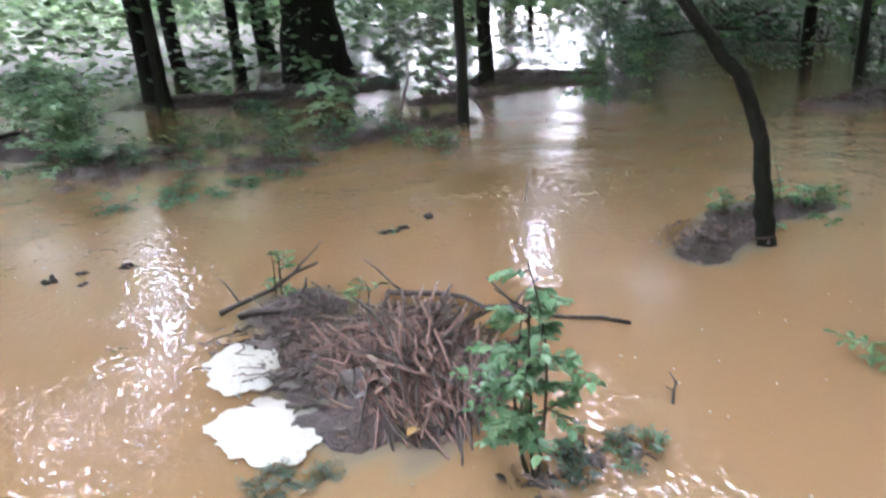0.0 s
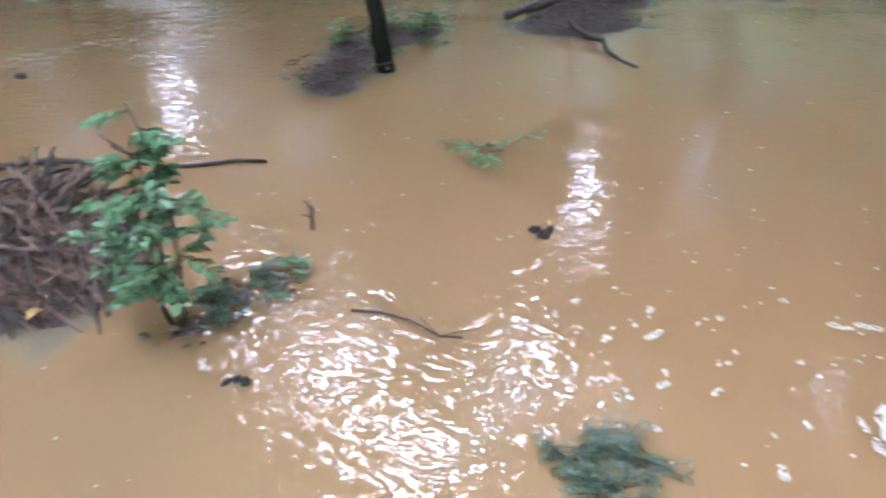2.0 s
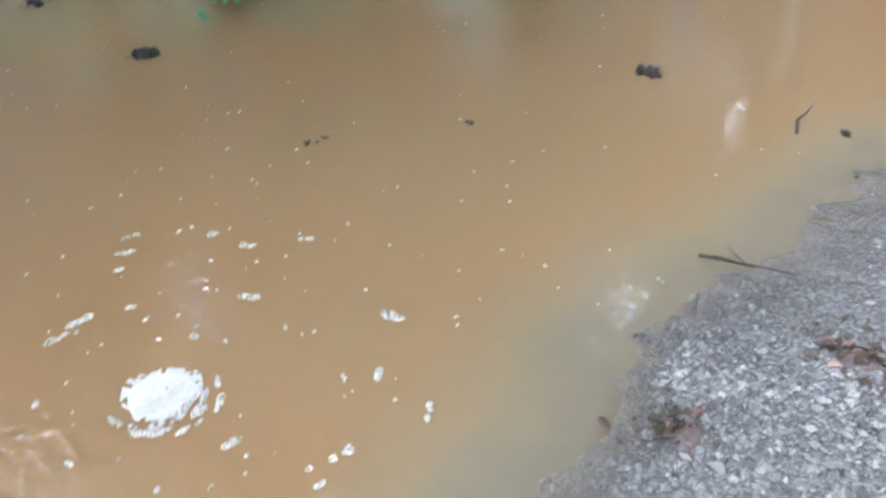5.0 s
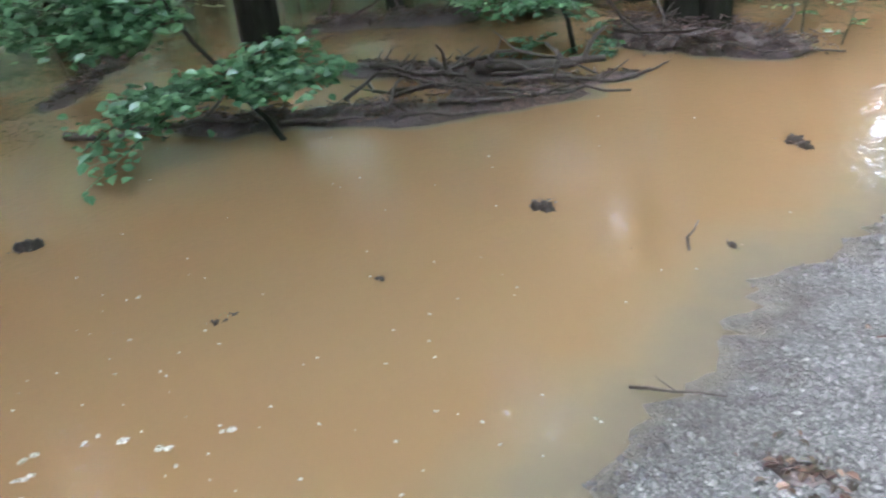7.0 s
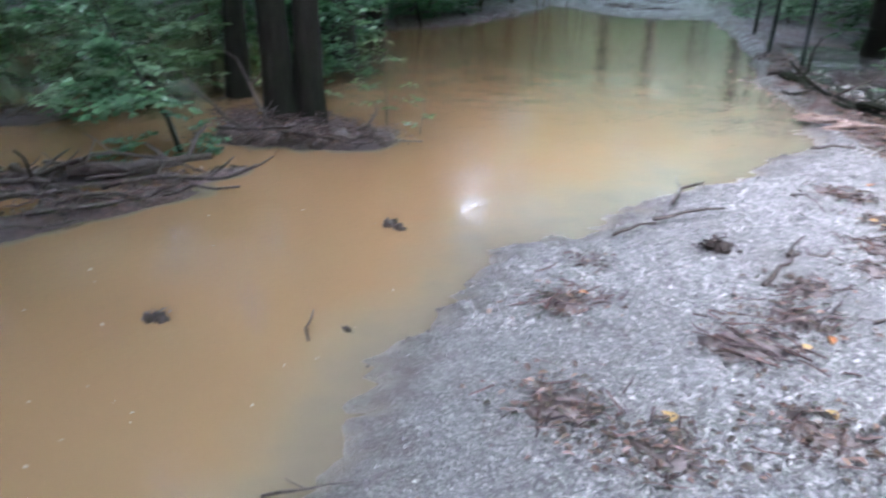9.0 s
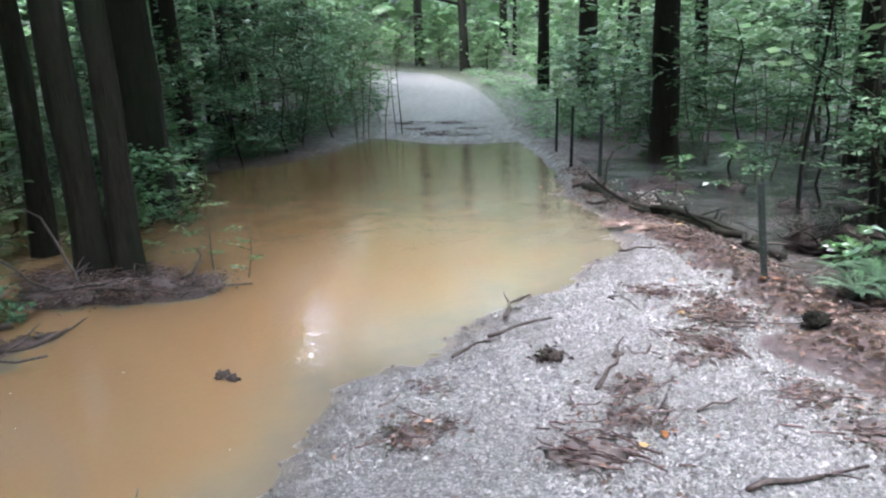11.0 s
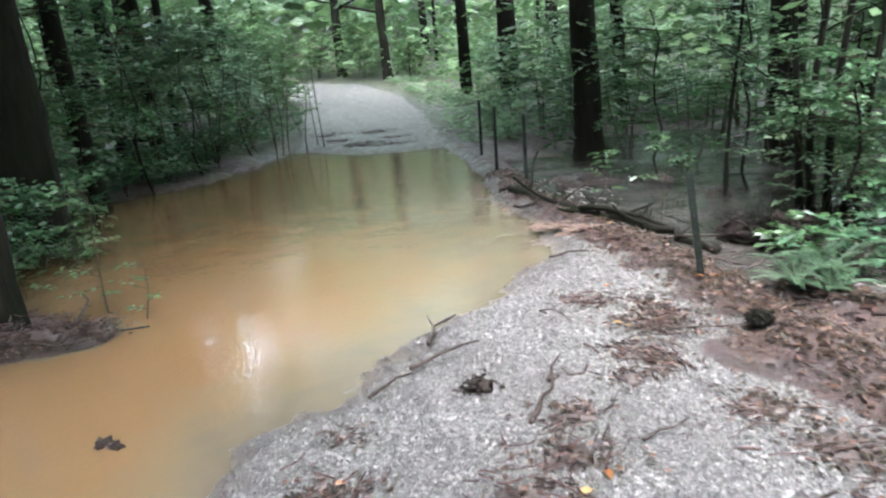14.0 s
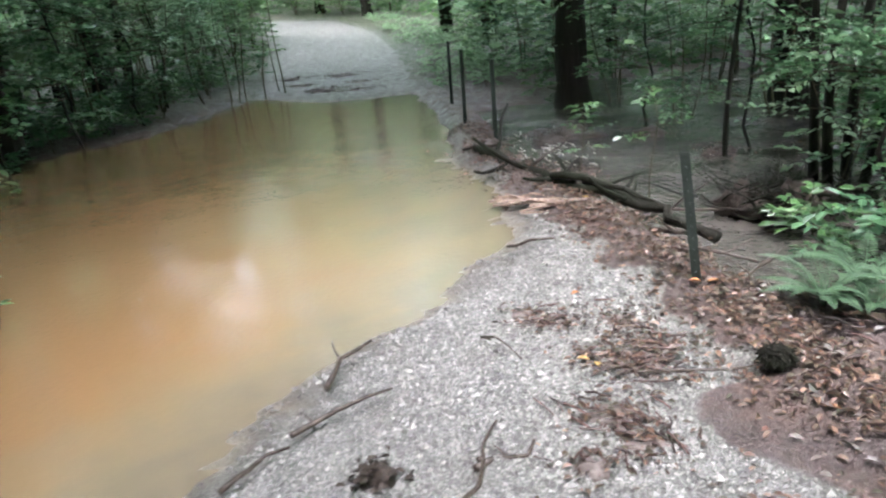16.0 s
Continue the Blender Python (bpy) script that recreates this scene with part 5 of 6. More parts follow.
# ---- the near left bank: logs, brush and a glossy bush ----
def spray_bush(at, stem, boughs, label, seed, leaf=0.075, twigs=18, per=6):
    """A leaning stem that carries flat sprays of broad leaves; stem and boughs in the bush's own metres."""
    rng = random.Random(seed)
    t = thing("bush", at, label, "bush")
    wood = Shape()
    n = len(stem) - 1
    wood.tube(stem, [0.019 * (1 - 0.6 * i / n) for i in range(n + 1)], 8, 0.08, rng)
    bole = part("stem", wood, MAT_BARK, t)
    leaves = Shape()
    more = [(b, tuple(e[i] + rng.uniform(-0.13, 0.13) for i in range(3)), s, w) for b, e, s, w in boughs]
    for base, end, sag, wide in boughs + more:
        way = bend(base, end, 8, 0.05, rng)
        for i, p in enumerate(way):
            p.z -= sag * (i / 8) ** 2
        part("bough", Shape().tube(way, [0.009 - 0.0008 * i for i in range(9)], 5), MAT_STEM, bole)
        for k in range(twigs):
            q = 0.2 + 0.8 * (k + rng.random()) / twigs
            j = min(int(q * 8), 7)
            root = way[j].lerp(way[j + 1], q * 8 - j)
            tip = root + aim(rng, 0.05) * wide * rng.uniform(0.5, 1.3)
            leaves.tube([root, root.lerp(tip, 0.5), tip], [0.003, 0.0025, 0.0015], 4, cap=False)
            for i in range(per):
                p = root.lerp(tip, 0.25 + 0.75 * (i + rng.random() * 0.6) / per)
                l = leaf * rng.uniform(0.6, 1.2)
                leaves.leaf(p + Vector((0, 0, rng.gauss(0, 0.03))), aim(rng, -0.1), Vector((0.35 + rng.gauss(0, 0.4), rng.gauss(0, 0.4), 1)), l, l * 0.72, 0.14)
    tagged(part("foliage", leaves, MAT_LEAF_WET, t, smooth=False), kind="stuff")
    return t


spray_bush((-3.8, 1.12, 0.03), [(0, 0, -0.05), (-0.05, -0.06, 0.1), (-0.06, -0.13, 0.2), (-0.12, -0.2, 0.36), (-0.16, -0.34, 0.58), (-0.26, -0.44, 0.85), (-0.35, -0.52, 1.15), (-0.4, -0.7, 1.5)], [
    ((-0.08, -0.2, 0.33), (-0.02, -1.05, 0.40), 0.22, 0.2), ((-0.08, -0.2, 0.33), (0.1, -0.9, 0.42), 0.12, 0.2), ((-0.09, -0.2, 0.35), (-0.12, -0.75, 0.45), 0.12, 0.18), ((-0.07, -0.16, 0.3), (0.0, 0.38, 0.36), 0.04, 0.17),
    ((-0.1, -0.24, 0.4), (-0.1, 0.26, 0.46), 0.1, 0.16), ((-0.1, -0.2, 0.36), (0.08, 0.05, 0.40), 0.1, 0.16), ((-0.22, -0.4, 0.72), (-0.12, -0.9, 0.88), 0.1, 0.19), ((-0.2, -0.38, 0.65), (-0.2, -1.2, 0.8), 0.06, 0.2), ((-0.2, -0.38, 0.66), (-0.35, -1.0, 0.85), 0.06, 0.2), ((-0.2, -0.4, 0.7), (-0.1, -0.75, 0.75), 0.06, 0.18), ((-0.24, -0.42, 0.8), (-0.3, -1.15, 0.95), 0.1, 0.2), ((-0.3, -0.48, 1.0), (-0.1, -0.2, 1.1), 0.05, 0.18), ((-0.3, -0.5, 1.05), (-0.2, -0.9, 1.15), 0.05, 0.2)],
    "leaning bush with sprays of broad wet green leaves", 400)
stick("branch", (-4.4, 2.45, 0.06), (-3.2, 2.5, 0.08), 0.035, "arched dark branch on the mud bank", 41, 0.12, 4, category="log")
stick("branch", (-3.95, 2.55, 0.09), (-3.42, 3.22, 0.1), 0.05, "dark log on the mud bank", 42, 0.03, 2, category="log")
stick("branch", (-3.5, 3.1, 0.1), (-3.5, 3.28, 0.28), 0.022, "broken stub on the mud bank", 43, 0.02, 2)
stick("branch", (-3.36, 2.76, 0.08), (-3.38, 2.8, 0.25), 0.012, "broken stub standing on the mud bank", 44, 0.01, 0)
stick("branch", (-3.6, 2.3, 0.09), (-2.92, 2.98, 0.05), 0.016, "long thin stick at the bank's edge", 45, 0.03, 2)
stick("branch", (-3.75, 1.8, 0.09), (-3.5, 2.0, 0.2), 0.014, "broken twig on the mud bank", 46, 0.02, 2)
stick("branch", (-3.6, 1.7, 0.09), (-3.85, 1.95, 0.17), 0.014, "broken twig on the mud bank", 47, 0.02, 2)
stick("branch", (-4.7, 2.1, 0.06), (-4.1, 2.2, 0.09), 0.02, "dark branch on the mud bank", 48, 0.05, 3)
stick("branch", (-4.9, 0.0, 0.02), (-4.1, 1.0, 0.08), 0.03, "dark log along the bank", 49, 0.05, 3, category="log")
stick("branch", (-4.8, 0.3, 0.05), (-4.6, 1.3, 0.2), 0.02, "dark branch on the bank", 50, 0.05, 3)
for k, (a, b, r) in enumerate((((-4.25, 2.2, 0.07), (-3.55, 2.75, 0.09), 0.02), ((-3.95, 1.9, 0.08), (-3.3, 2.45, 0.07), 0.016), ((-4.3, 2.6, 0.08), (-3.5, 3.0, 0.12), 0.018), ((-4.0, 1.6, 0.08), (-3.6, 2.35, 0.1), 0.014), ((-3.7, 2.5, 0.1), (-3.25, 3.0, 0.08), 0.013))):
    stick("branch", a, b, r, "arched dead branch on the mud bank", 460 + k, 0.16, 2)
for k, (x, y, s) in enumerate(((-3.5, 2.2, 0.3), (-3.75, 1.75, 0.28), (-3.35, 2.6, 0.26), (-4.1, 2.3, 0.3), (-4.2, 1.2, 0.26), (-3.5, 2.95, 0.24), (-4.4, 0.85, 0.24))):
    clump("debris_clump", (x, y), s, "dark dead stalks and leaves on the mud bank", 410 + k, 60, 24, group="debris on the near bank")
for k, (a, b, r) in enumerate((((-3.95, 1.15, 0.05), (-3.55, 1.75, 0.06), 0.016), ((-3.7, 1.6, 0.06), (-3.25, 2.2, 0.04), 0.014), ((-3.5, 2.0, 0.08), (-3.15, 2.75, 0.05), 0.018), ((-3.55, 2.5, 0.07), (-3.15, 3.35, 0.05), 0.02), ((-4.3, 1.9, 0.05), (-3.7, 2.1, 0.12), 0.015), ((-3.9, 2.3, 0.06), (-3.5, 2.2, 0.22), 0.012))):
    stick("branch", a, b, r, "wet dark branch tangled on the mud bank", 480 + k, 0.08, 2)
# brush round the double trunk
for k, (x, y, s) in enumerate(((-3.8, 3.85, 0.42), (-3.4, 4.02, 0.4), (-3.1, 4.15, 0.36), (-3.95, 4.05, 0.36), (-2.85, 4.28, 0.24), (-3.5, 4.5, 0.3), (-3.6, 3.92, 0.36), (-3.25, 4.0, 0.28))):
    clump("brush_clump", (x, y), s, "dark brush and dead leaves round the trunks", 420 + k, 80, 40, group="brush round the trunks", mound=0.4)
for k, (a, b) in enumerate((((-3.7, 3.8, 0.1), (-3.95, 3.5, 0.55)), ((-3.6, 3.9, 0.1), (-4.2, 4.1, 0.6)), ((-3.9, 3.7, 0.12), (-3.2, 3.85, 0.2)), ((-3.4, 3.85, 0.12), (-2.7, 4.15, 0.08)), ((-3.1, 4.1, 0.1), (-2.55, 4.4, 0.04)), ((-3.0, 4.2, 0.1), (-2.9, 4.3, 0.3)))):
    stick("branch", a, b, 0.014, "dark twig in the brush round the trunks", 430 + k, 0.05, 3)
spray_bush((-3.95, 3.4, 0.04), [(0, 0, -0.1), (-0.06, -0.03, 0.2), (-0.16, -0.1, 0.45), (-0.3, -0.16, 0.75), (-0.5, -0.2, 1.1)], [
    ((-0.1, -0.05, 0.3), (-0.65, -0.45, 0.42), 0.12, 0.2), ((-0.12, -0.06, 0.34), (-0.2, -0.65, 0.42), 0.14, 0.19), ((-0.14, -0.08, 0.4), (0.12, -0.42, 0.48), 0.12, 0.17), ((-0.2, -0.12, 0.5), (-0.8, -0.1, 0.75), 0.1, 0.2), ((-0.26, -0.14, 0.65), (-0.1, -0.4, 0.85), 0.08, 0.18), ((-0.3, -0.16, 0.75), (-0.75, -0.5, 1.0), 0.08, 0.2)],
    "slender bush with sprays of green leaves beside the trunks", 403, 0.07, 11, 5)
shrub("shrub", (-4.2, 3.0), 0.55, 0.6, "green leafy shrub in the flooded wood", 440, 2, 14, 0.07, 10, material=MAT_LEAF_COOL)
shrub("shrub", (-3.95, 3.4), 0.6, 0.6, "green leafy shrub beside the double trunk", 441, 2, 14, 0.07, 10, material=MAT_LEAF_COOL)
shrub("sapling", (-3.1, 4.75), 1.3, 0.5, "thin sapling with few leaves behind the trunks", 442, 1, 9, 0.07, 6, category="sapling")
shrub("sapling", (-2.75, 4.7), 0.9, 0.4, "thin sapling with few leaves behind the trunks", 443, 1, 6, 0.07, 5, category="sapling")
stick("branch", (-6.6, 2.4, 0.07), (-5.7, 3.55, 0.07), 0.04, "long log on a strip of leaf litter", 51, 0.04, 4, category="log")
for k in range(5):
    clump("debris_clump", (-6.45 + 0.2 * k, 2.55 + 0.24 * k), 0.28, "dead leaves on a strip of mud", 450 + k, 40, 26, group="debris on the litter strip")

# ---- undergrowth on the pool's left shore and beyond it ----
rng = random.Random(55)
LEFT_SHRUBS = [(-6.9, 8.9), (-7.4, 10.2), (-6.7, 11.0), (-7.6, 11.6), (-6.6, 12.4), (-7.2, 13.2), (-6.9, 14.4), (-8.2, 12.8), (-8.6, 14.4), (-7.6, 15.6), (-8.4, 17.0), (-9.6, 16.2), (-9.4, 18.6), (-9.6, 12.2), (-8.0, 9.0), (-8.9, 9.9), (-10.4, 14.2), (-7.2, 6.6), (-8.0, 7.6), (-7.4, 4.4), (-8.4, 5.6), (-7.8, 2.6), (-8.8, 1.0), (-7.6, -0.6), (-9.2, 3.2), (-6.8, 0.2), (-5.6, 4.5), (-6.1, 5.7), (-5.3, 3.7), (-6.6, 3.9), (-5.9, 7.0), (-7.0, 5.2)]
for k, (x, y) in enumerate(LEFT_SHRUBS):
    h = rng.uniform(1.7, 3.2) if k < 18 else rng.uniform(0.9, 2.0)
    # the palest leaf colours here make up for haze and missing light
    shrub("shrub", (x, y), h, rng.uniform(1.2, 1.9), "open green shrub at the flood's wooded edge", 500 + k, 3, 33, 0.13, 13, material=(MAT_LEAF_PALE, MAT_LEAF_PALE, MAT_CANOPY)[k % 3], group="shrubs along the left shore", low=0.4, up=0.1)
for k, (x, y, h) in enumerate(((-9.4, 20.4, 2.6), (-10.6, 21.6, 3.2), (-10.4, 23.6, 2.4), (-11.8, 25.2, 3.4), (-12.6, 27.6, 2.8), (-14.2, 30.4, 3.4), (-16.4, 31.4, 3.4), (-18.5, 32.5, 3.6), (-11.4, 35.6, 2.4), (-13.0, 37.0, 2.8), (-15.0, 38.6, 3.0), (-17.2, 39.6, 3.4), (-8.4, 33.0, 1.8), (-10.0, 36.5, 3.0), (-12.6, 22.0, 3.6), (-14.6, 26.5, 4.0))):
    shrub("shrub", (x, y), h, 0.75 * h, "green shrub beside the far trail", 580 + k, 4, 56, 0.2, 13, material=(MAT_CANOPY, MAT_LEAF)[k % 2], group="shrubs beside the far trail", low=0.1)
for k in range(9):
    shrub("reed_stem", (-6.35 + 0.13 * k + rng.uniform(-0.1, 0.1), 13.3 + 0.1 * k + rng.uniform(-0.5, 0.5)), rng.uniform(1.4, 2.4), 0.22, "thin upright stem with small leaves by the trail", 540 + k, 1, 6, 0.07, 4, category="plant", group="thin stems by the trail", low=0.35)
for k, (x, y) in enumerate(((-4.2, 5.2), (-4.6, 5.6), (-4.45, 6.1), (-4.9, 5.3))):
    shrub("sapling", (x, y), 0.45, 0.5, "small green sapling standing in flood water", 560 + k, 1, 8, 0.08, 7, category="sapling", z=-0.05)
for k in range(60):
    a = rng.uniform(0, 1)
    x, y = -6.3 - rng.uniform(0, 2.6), 8.2 + 8 * a
    shrub("weed", (x, y), rng.uniform(0.3, 0.7), rng.uniform(0.5, 0.9), "low green undergrowth at the wood's edge", 600 + k, 2, 16, 0.1, 10, material=(MAT_LEAF, MAT_LEAF_COOL)[k % 2], category="undergrowth", group="undergrowth on the left shore")

# ---- the ridge on the stream's side: posts, logs, litter ----
def post(x, y, top, lean, seed):
    rng = random.Random(seed)
    z = land_z(x, y) - 0.25
    t = thing("fence_post", (x, y, z), "dark green metal fence post standing on the ridge", "post", "fence posts")
    h = top - z
    web, tip = Shape(), Shape()
    # a T-shaped rail: a flat face and a rib behind it
    for (cx, cy, wx, wy) in ((0, 0, 0.021, 0.0035), (0, 0.012, 0.0035, 0.0125)):
        s = len(web.v)
        for q in (0, 0.5, 1):
            for sx_, sy_ in ((-1, -1), (1, -1), (1, 1), (-1, 1)):
                web.v.append((cx + sx_ * wx + lean[0] * q, cy + sy_ * wy + lean[1] * q, h * q))
        for j in range(2):
            for k in range(4):
                a, b = s + 4 * j + k, s + 4 * j + (k + 1) % 4
                web.f.append((a, b, b + 4, a + 4))
        web.f += [(s + 3, s + 2, s + 1, s), (s + 8, s + 9, s + 10, s + 11)]
    part("rail", web, MAT_METAL, t, smooth=False)
    for k in range(int(h / 0.055)):
        q = (k + 0.5) * 0.055 / h
        tip.lump((lean[0] * q, lean[1] * q - 0.006, h * q), 0.006, 0.005, 0.008, rng, 3, 5, 0.1)
    tagged(part("studs", tip, MAT_METAL, t), kind="stuff")
    return t


post(0.845, 4.98, 0.69, (-0.085, 0.0), 1)
post(-0.62, 8.67, 0.83, (0.02, 0.0), 2)
post(-1.11, 9.71, 0.87, (0.03, 0.0), 3)
post(-1.57, 11.28, 0.88, (0.03, 0.0), 4)
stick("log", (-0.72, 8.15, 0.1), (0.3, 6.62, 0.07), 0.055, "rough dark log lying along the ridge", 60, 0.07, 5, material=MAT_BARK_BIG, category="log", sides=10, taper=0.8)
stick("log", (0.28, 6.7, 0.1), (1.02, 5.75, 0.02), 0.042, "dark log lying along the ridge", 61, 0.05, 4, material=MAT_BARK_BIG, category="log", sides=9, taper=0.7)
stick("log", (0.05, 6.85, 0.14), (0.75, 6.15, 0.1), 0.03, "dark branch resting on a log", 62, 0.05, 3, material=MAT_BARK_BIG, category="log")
stick("branch", (-0.85, 8.2, 0.09), (-0.35, 7.9, 0.16), 0.02, "broken branch on the ridge", 63, 0.04, 3)
stick("branch", (-0.15, 7.35, 0.1), (0.15, 7.3, 0.32), 0.014, "broken twig standing by a log", 64, 0.03, 2)
stick("branch", (0.46, 6.45, -0.14), (0.98, 6.2, -0.1), 0.035, "dark log awash in the stream", 65, 0.03, 2, category="log")
stick("branch", (0.3, 7.0, -0.17), (1.3, 6.75, -0.12), 0.02, "thin branch awash in the stream", 66, 0.04, 3)
stick("branch", (0.7, 5.55, 0.05), (1.15, 5.35, 0.03), 0.016, "twig among leaf litter on the ridge", 67, 0.03, 2)
stick("branch", (1.2, 5.3, 0.06), (1.05, 4.95, 0.08), 0.012, "twig among leaf litter on the ridge", 68, 0.03, 2)
rng = random.Random(71)
chips = thing("wood_chips", (-0.05, 6.42, 0.05), "pile of pale reddish split wood washed onto the trail", "wood chips")
for k in range(46):
    u, v = rng.gauss(0, 0.2), rng.gauss(0, 0.055)
    ln = rng.uniform(0.08, 0.26)
    s = Shape().tube(bend((-ln / 2, 0, 0), (ln / 2, 0, 0), 2, 0.008, rng), [0.008, 0.011, 0.006], 4, 0.2, rng)
    ob = part("chip", s, MAT_PALE, chips, smooth=False)
    ob.matrix_basis = pose(u, -0.32 * u + v, 0.012 + 0.03 * rng.random(), rng.uniform(0, 90), rng.gauss(0, 6), -18 + rng.gauss(0, 22))
litter = Shape()
for k in range(5200):
    j = rng.randrange(4, 10)
    (ax, ay), (bx, by) = RIDGE[j], RIDGE[j + 1]
    w = rng.random()
    x, y = ax + (bx - ax) * w + rng.gauss(-0.02, 0.17), ay + (by - ay) * w + rng.gauss(0, 0.12)
    l = rng.uniform(0.015, 0.045)
    litter.leaf((x, y, 0.0), aim(rng, 0.1), (rng.gauss(0, 0.5), rng.gauss(0, 0.5), 1), l, l * rng.uniform(0.4, 0.7), 0.25)
# laid on the ground in one pass
lv = np.array(litter.v).reshape(-1, 6, 3)
lv[:, :, 2] += (land(lv[:, 0, 0], lv[:, 0, 1])[0] + 0.012)[:, None]
litter.v = [tuple(p) for p in lv.reshape(-1, 3)]
tagged(new("leaf_litter", litter.mesh("leaf_litter", MAT_LITTER, False)), "reddish-brown dead leaves along the ridge", "leaf litter", kind="stuff")
knot = Shape()
knot.lump((0, 0, 0.038), 0.056, 0.052, 0.046, random.Random(3), 8, 14, 0.2)
for k in range(90):
    a, e, kr = 6.283 * k / 90 * 7, math.asin(-0.3 + 1.25 * k / 90), random.Random(300 + k)
    q = Vector((0.058 * math.cos(a) * math.cos(e), 0.055 * math.sin(a) * math.cos(e), 0.04 + 0.048 * math.sin(e)))
    o = Vector((math.cos(a + kr.gauss(0, 0.8)) * 0.022, math.sin(a + kr.gauss(0, 0.8)) * 0.022, kr.gauss(0, 0.008)))
    knot.tube([q - o * 0.5, q + o * 0.2, q + o], [0.004, 0.0035, 0.0015], 4)
solid("wood_knot", (1.0, 4.2, land_z(1.0, 4.2) - 0.008), knot, MAT_BARK_BIG, "round dark lump of wood on the ridge", "wood")
fern((1.3, 4.76), 13, 0.27, 21, "lush green fern on the ridge above the stream", material=MAT_FERN, group="ferns on the ridge")
fern((1.46, 4.68), 12, 0.27, 22, "lush green fern on the ridge above the stream", material=MAT_FERN, group="ferns on the ridge")
fern((1.5, 4.93), 13, 0.32, 23, "lush green fern on the ridge above the stream", material=MAT_FERN, group="ferns on the ridge")
for k, (x, y, s) in enumerate(((1.5, 3.85, 0.34), (1.62, 3.55, 0.32), (1.8, 3.2, 0.34), (1.38, 4.1, 0.26), (0.75, 5.4, 0.22), (1.0, 4.75, 0.2), (1.2, 4.3, 0.24), (1.4, 4.0, 0.24), (0.35, 6.05, 0.22), (-0.2, 7.3, 0.3), (0.1, 6.95, 0.26), (0.5, 6.4, 0.26), (0.8, 6.0, 0.24), (-0.5, 7.8, 0.26), (1.05, 5.1, 0.22), (1.6, 3.7, 0.22))):
    clump("debris_clump", (x, y), s, "dead stalks and leaves on the ridge", 700 + k, 34, 30, group="debris on the ridge", mound=0.14)

# ---- the stream's own things ----
root = thing("root_ball", (1.62, 6.85, -0.25), "dark root ball stranded in the stream", "root ball")
rs = Shape()
rng = random.Random(6)
for k in range(11):
    rs.lump((rng.gauss(0, 0.2), rng.gauss(0, 0.14), 0.10 + rng.uniform(-0.05, 0.08)), rng.uniform(0.06, 0.17), rng.uniform(0.06, 0.13), rng.uniform(0.05, 0.12), rng, 7, 11, 0.55)
tagged(part("earth", rs, MAT_CLOD, root), kind="stuff")
rs = Shape()
for k in range(130):
    p = Vector((rng.gauss(0, 0.22), rng.gauss(0, 0.14), rng.uniform(0.08, 0.2)))
    rs.tube(bend(p, p + aim(rng, 0.25) * rng.uniform(0.18, 0.42), 4, 0.05, rng), [0.009, 0.008, 0.006, 0.004, 0.002], 5, 0.1, rng)
tagged(part("root_tangle", rs, MAT_BARK, root), kind="stuff")
for k, (x, y, s) in enumerate(((-0.2, 9.7, 0.4), (0.05, 9.95, 0.36), (0.25, 8.2, 0.2), (1.45, 8.7, 0.34), (2.3, 8.9, 0.3), (0.9, 9.8, 0.4))):
    clump("brush_clump", (x, y), s, "dark brush caught in the stream", 720 + k, 50, 20, group="brush in the stream", mound=0.45)
shrub("sapling", (0.2, 8.2), 0.75, 0.5, "slim sapling with sparse leaves in the stream", 730, 1, 9, 0.09, 7, category="sapling", z=-0.25, low=0.35)
shrub("sapling", (0.75, 7.3), 0.95, 0.5, "slim sapling with sparse leaves in the stream", 731, 1, 8, 0.08, 7, category="sapling", z=-0.25, low=0.5)
RIGHT_SHRUBS = [
    (1.75, 6.3, 0.6, 0.7), (2.05, 5.9, 0.75, 0.9), (2.0, 7.3, 1.25, 1.2), (2.5, 6.8, 1.4, 1.3), (2.9, 7.8, 1.8, 1.4), (2.3, 8.6, 1.9, 1.3), (3.4, 9.0, 2.2, 1.5), (1.3, 10.6, 2.1, 1.5), (2.4, 10.6, 2.4, 1.6),
    (0.6, 12.2, 2.2, 1.6), (-0.2, 13.6, 2.2, 1.6), (1.9, 12.8, 2.6, 1.7), (3.6, 11.4, 2.6, 1.7), (4.6, 9.6, 2.4, 1.6), (4.2, 8.0, 2.0, 1.5), (3.2, 6.4, 1.2, 1.1), (-1.0, 15.6, 2.0, 1.6), (0.6, 15.0, 2.6, 1.8), (-1.8, 17.5, 2.0, 1.7), (5.5, 11.0, 2.6, 1.7), (2.6, 14.8, 2.8, 1.8), (4.6, 13.6, 2.8, 1.8), (-2.6, 20.5, 2.0, 1.8), (-0.6, 18.5, 2.6, 1.9),
]
for k, (x, y, h, s) in enumerate(RIGHT_SHRUBS):
    shrub("shrub", (x, y), h, s, "green broad-leaved shrub beside the stream", 740 + k, 3, 30 if k < 9 else 36, 0.085 if k < 9 else 0.125, 14, material=(MAT_LEAF, MAT_LEAF_COOL, MAT_LEAF_PALE)[k % 3], group="shrubs by the stream", low=0.3, up=0.15)
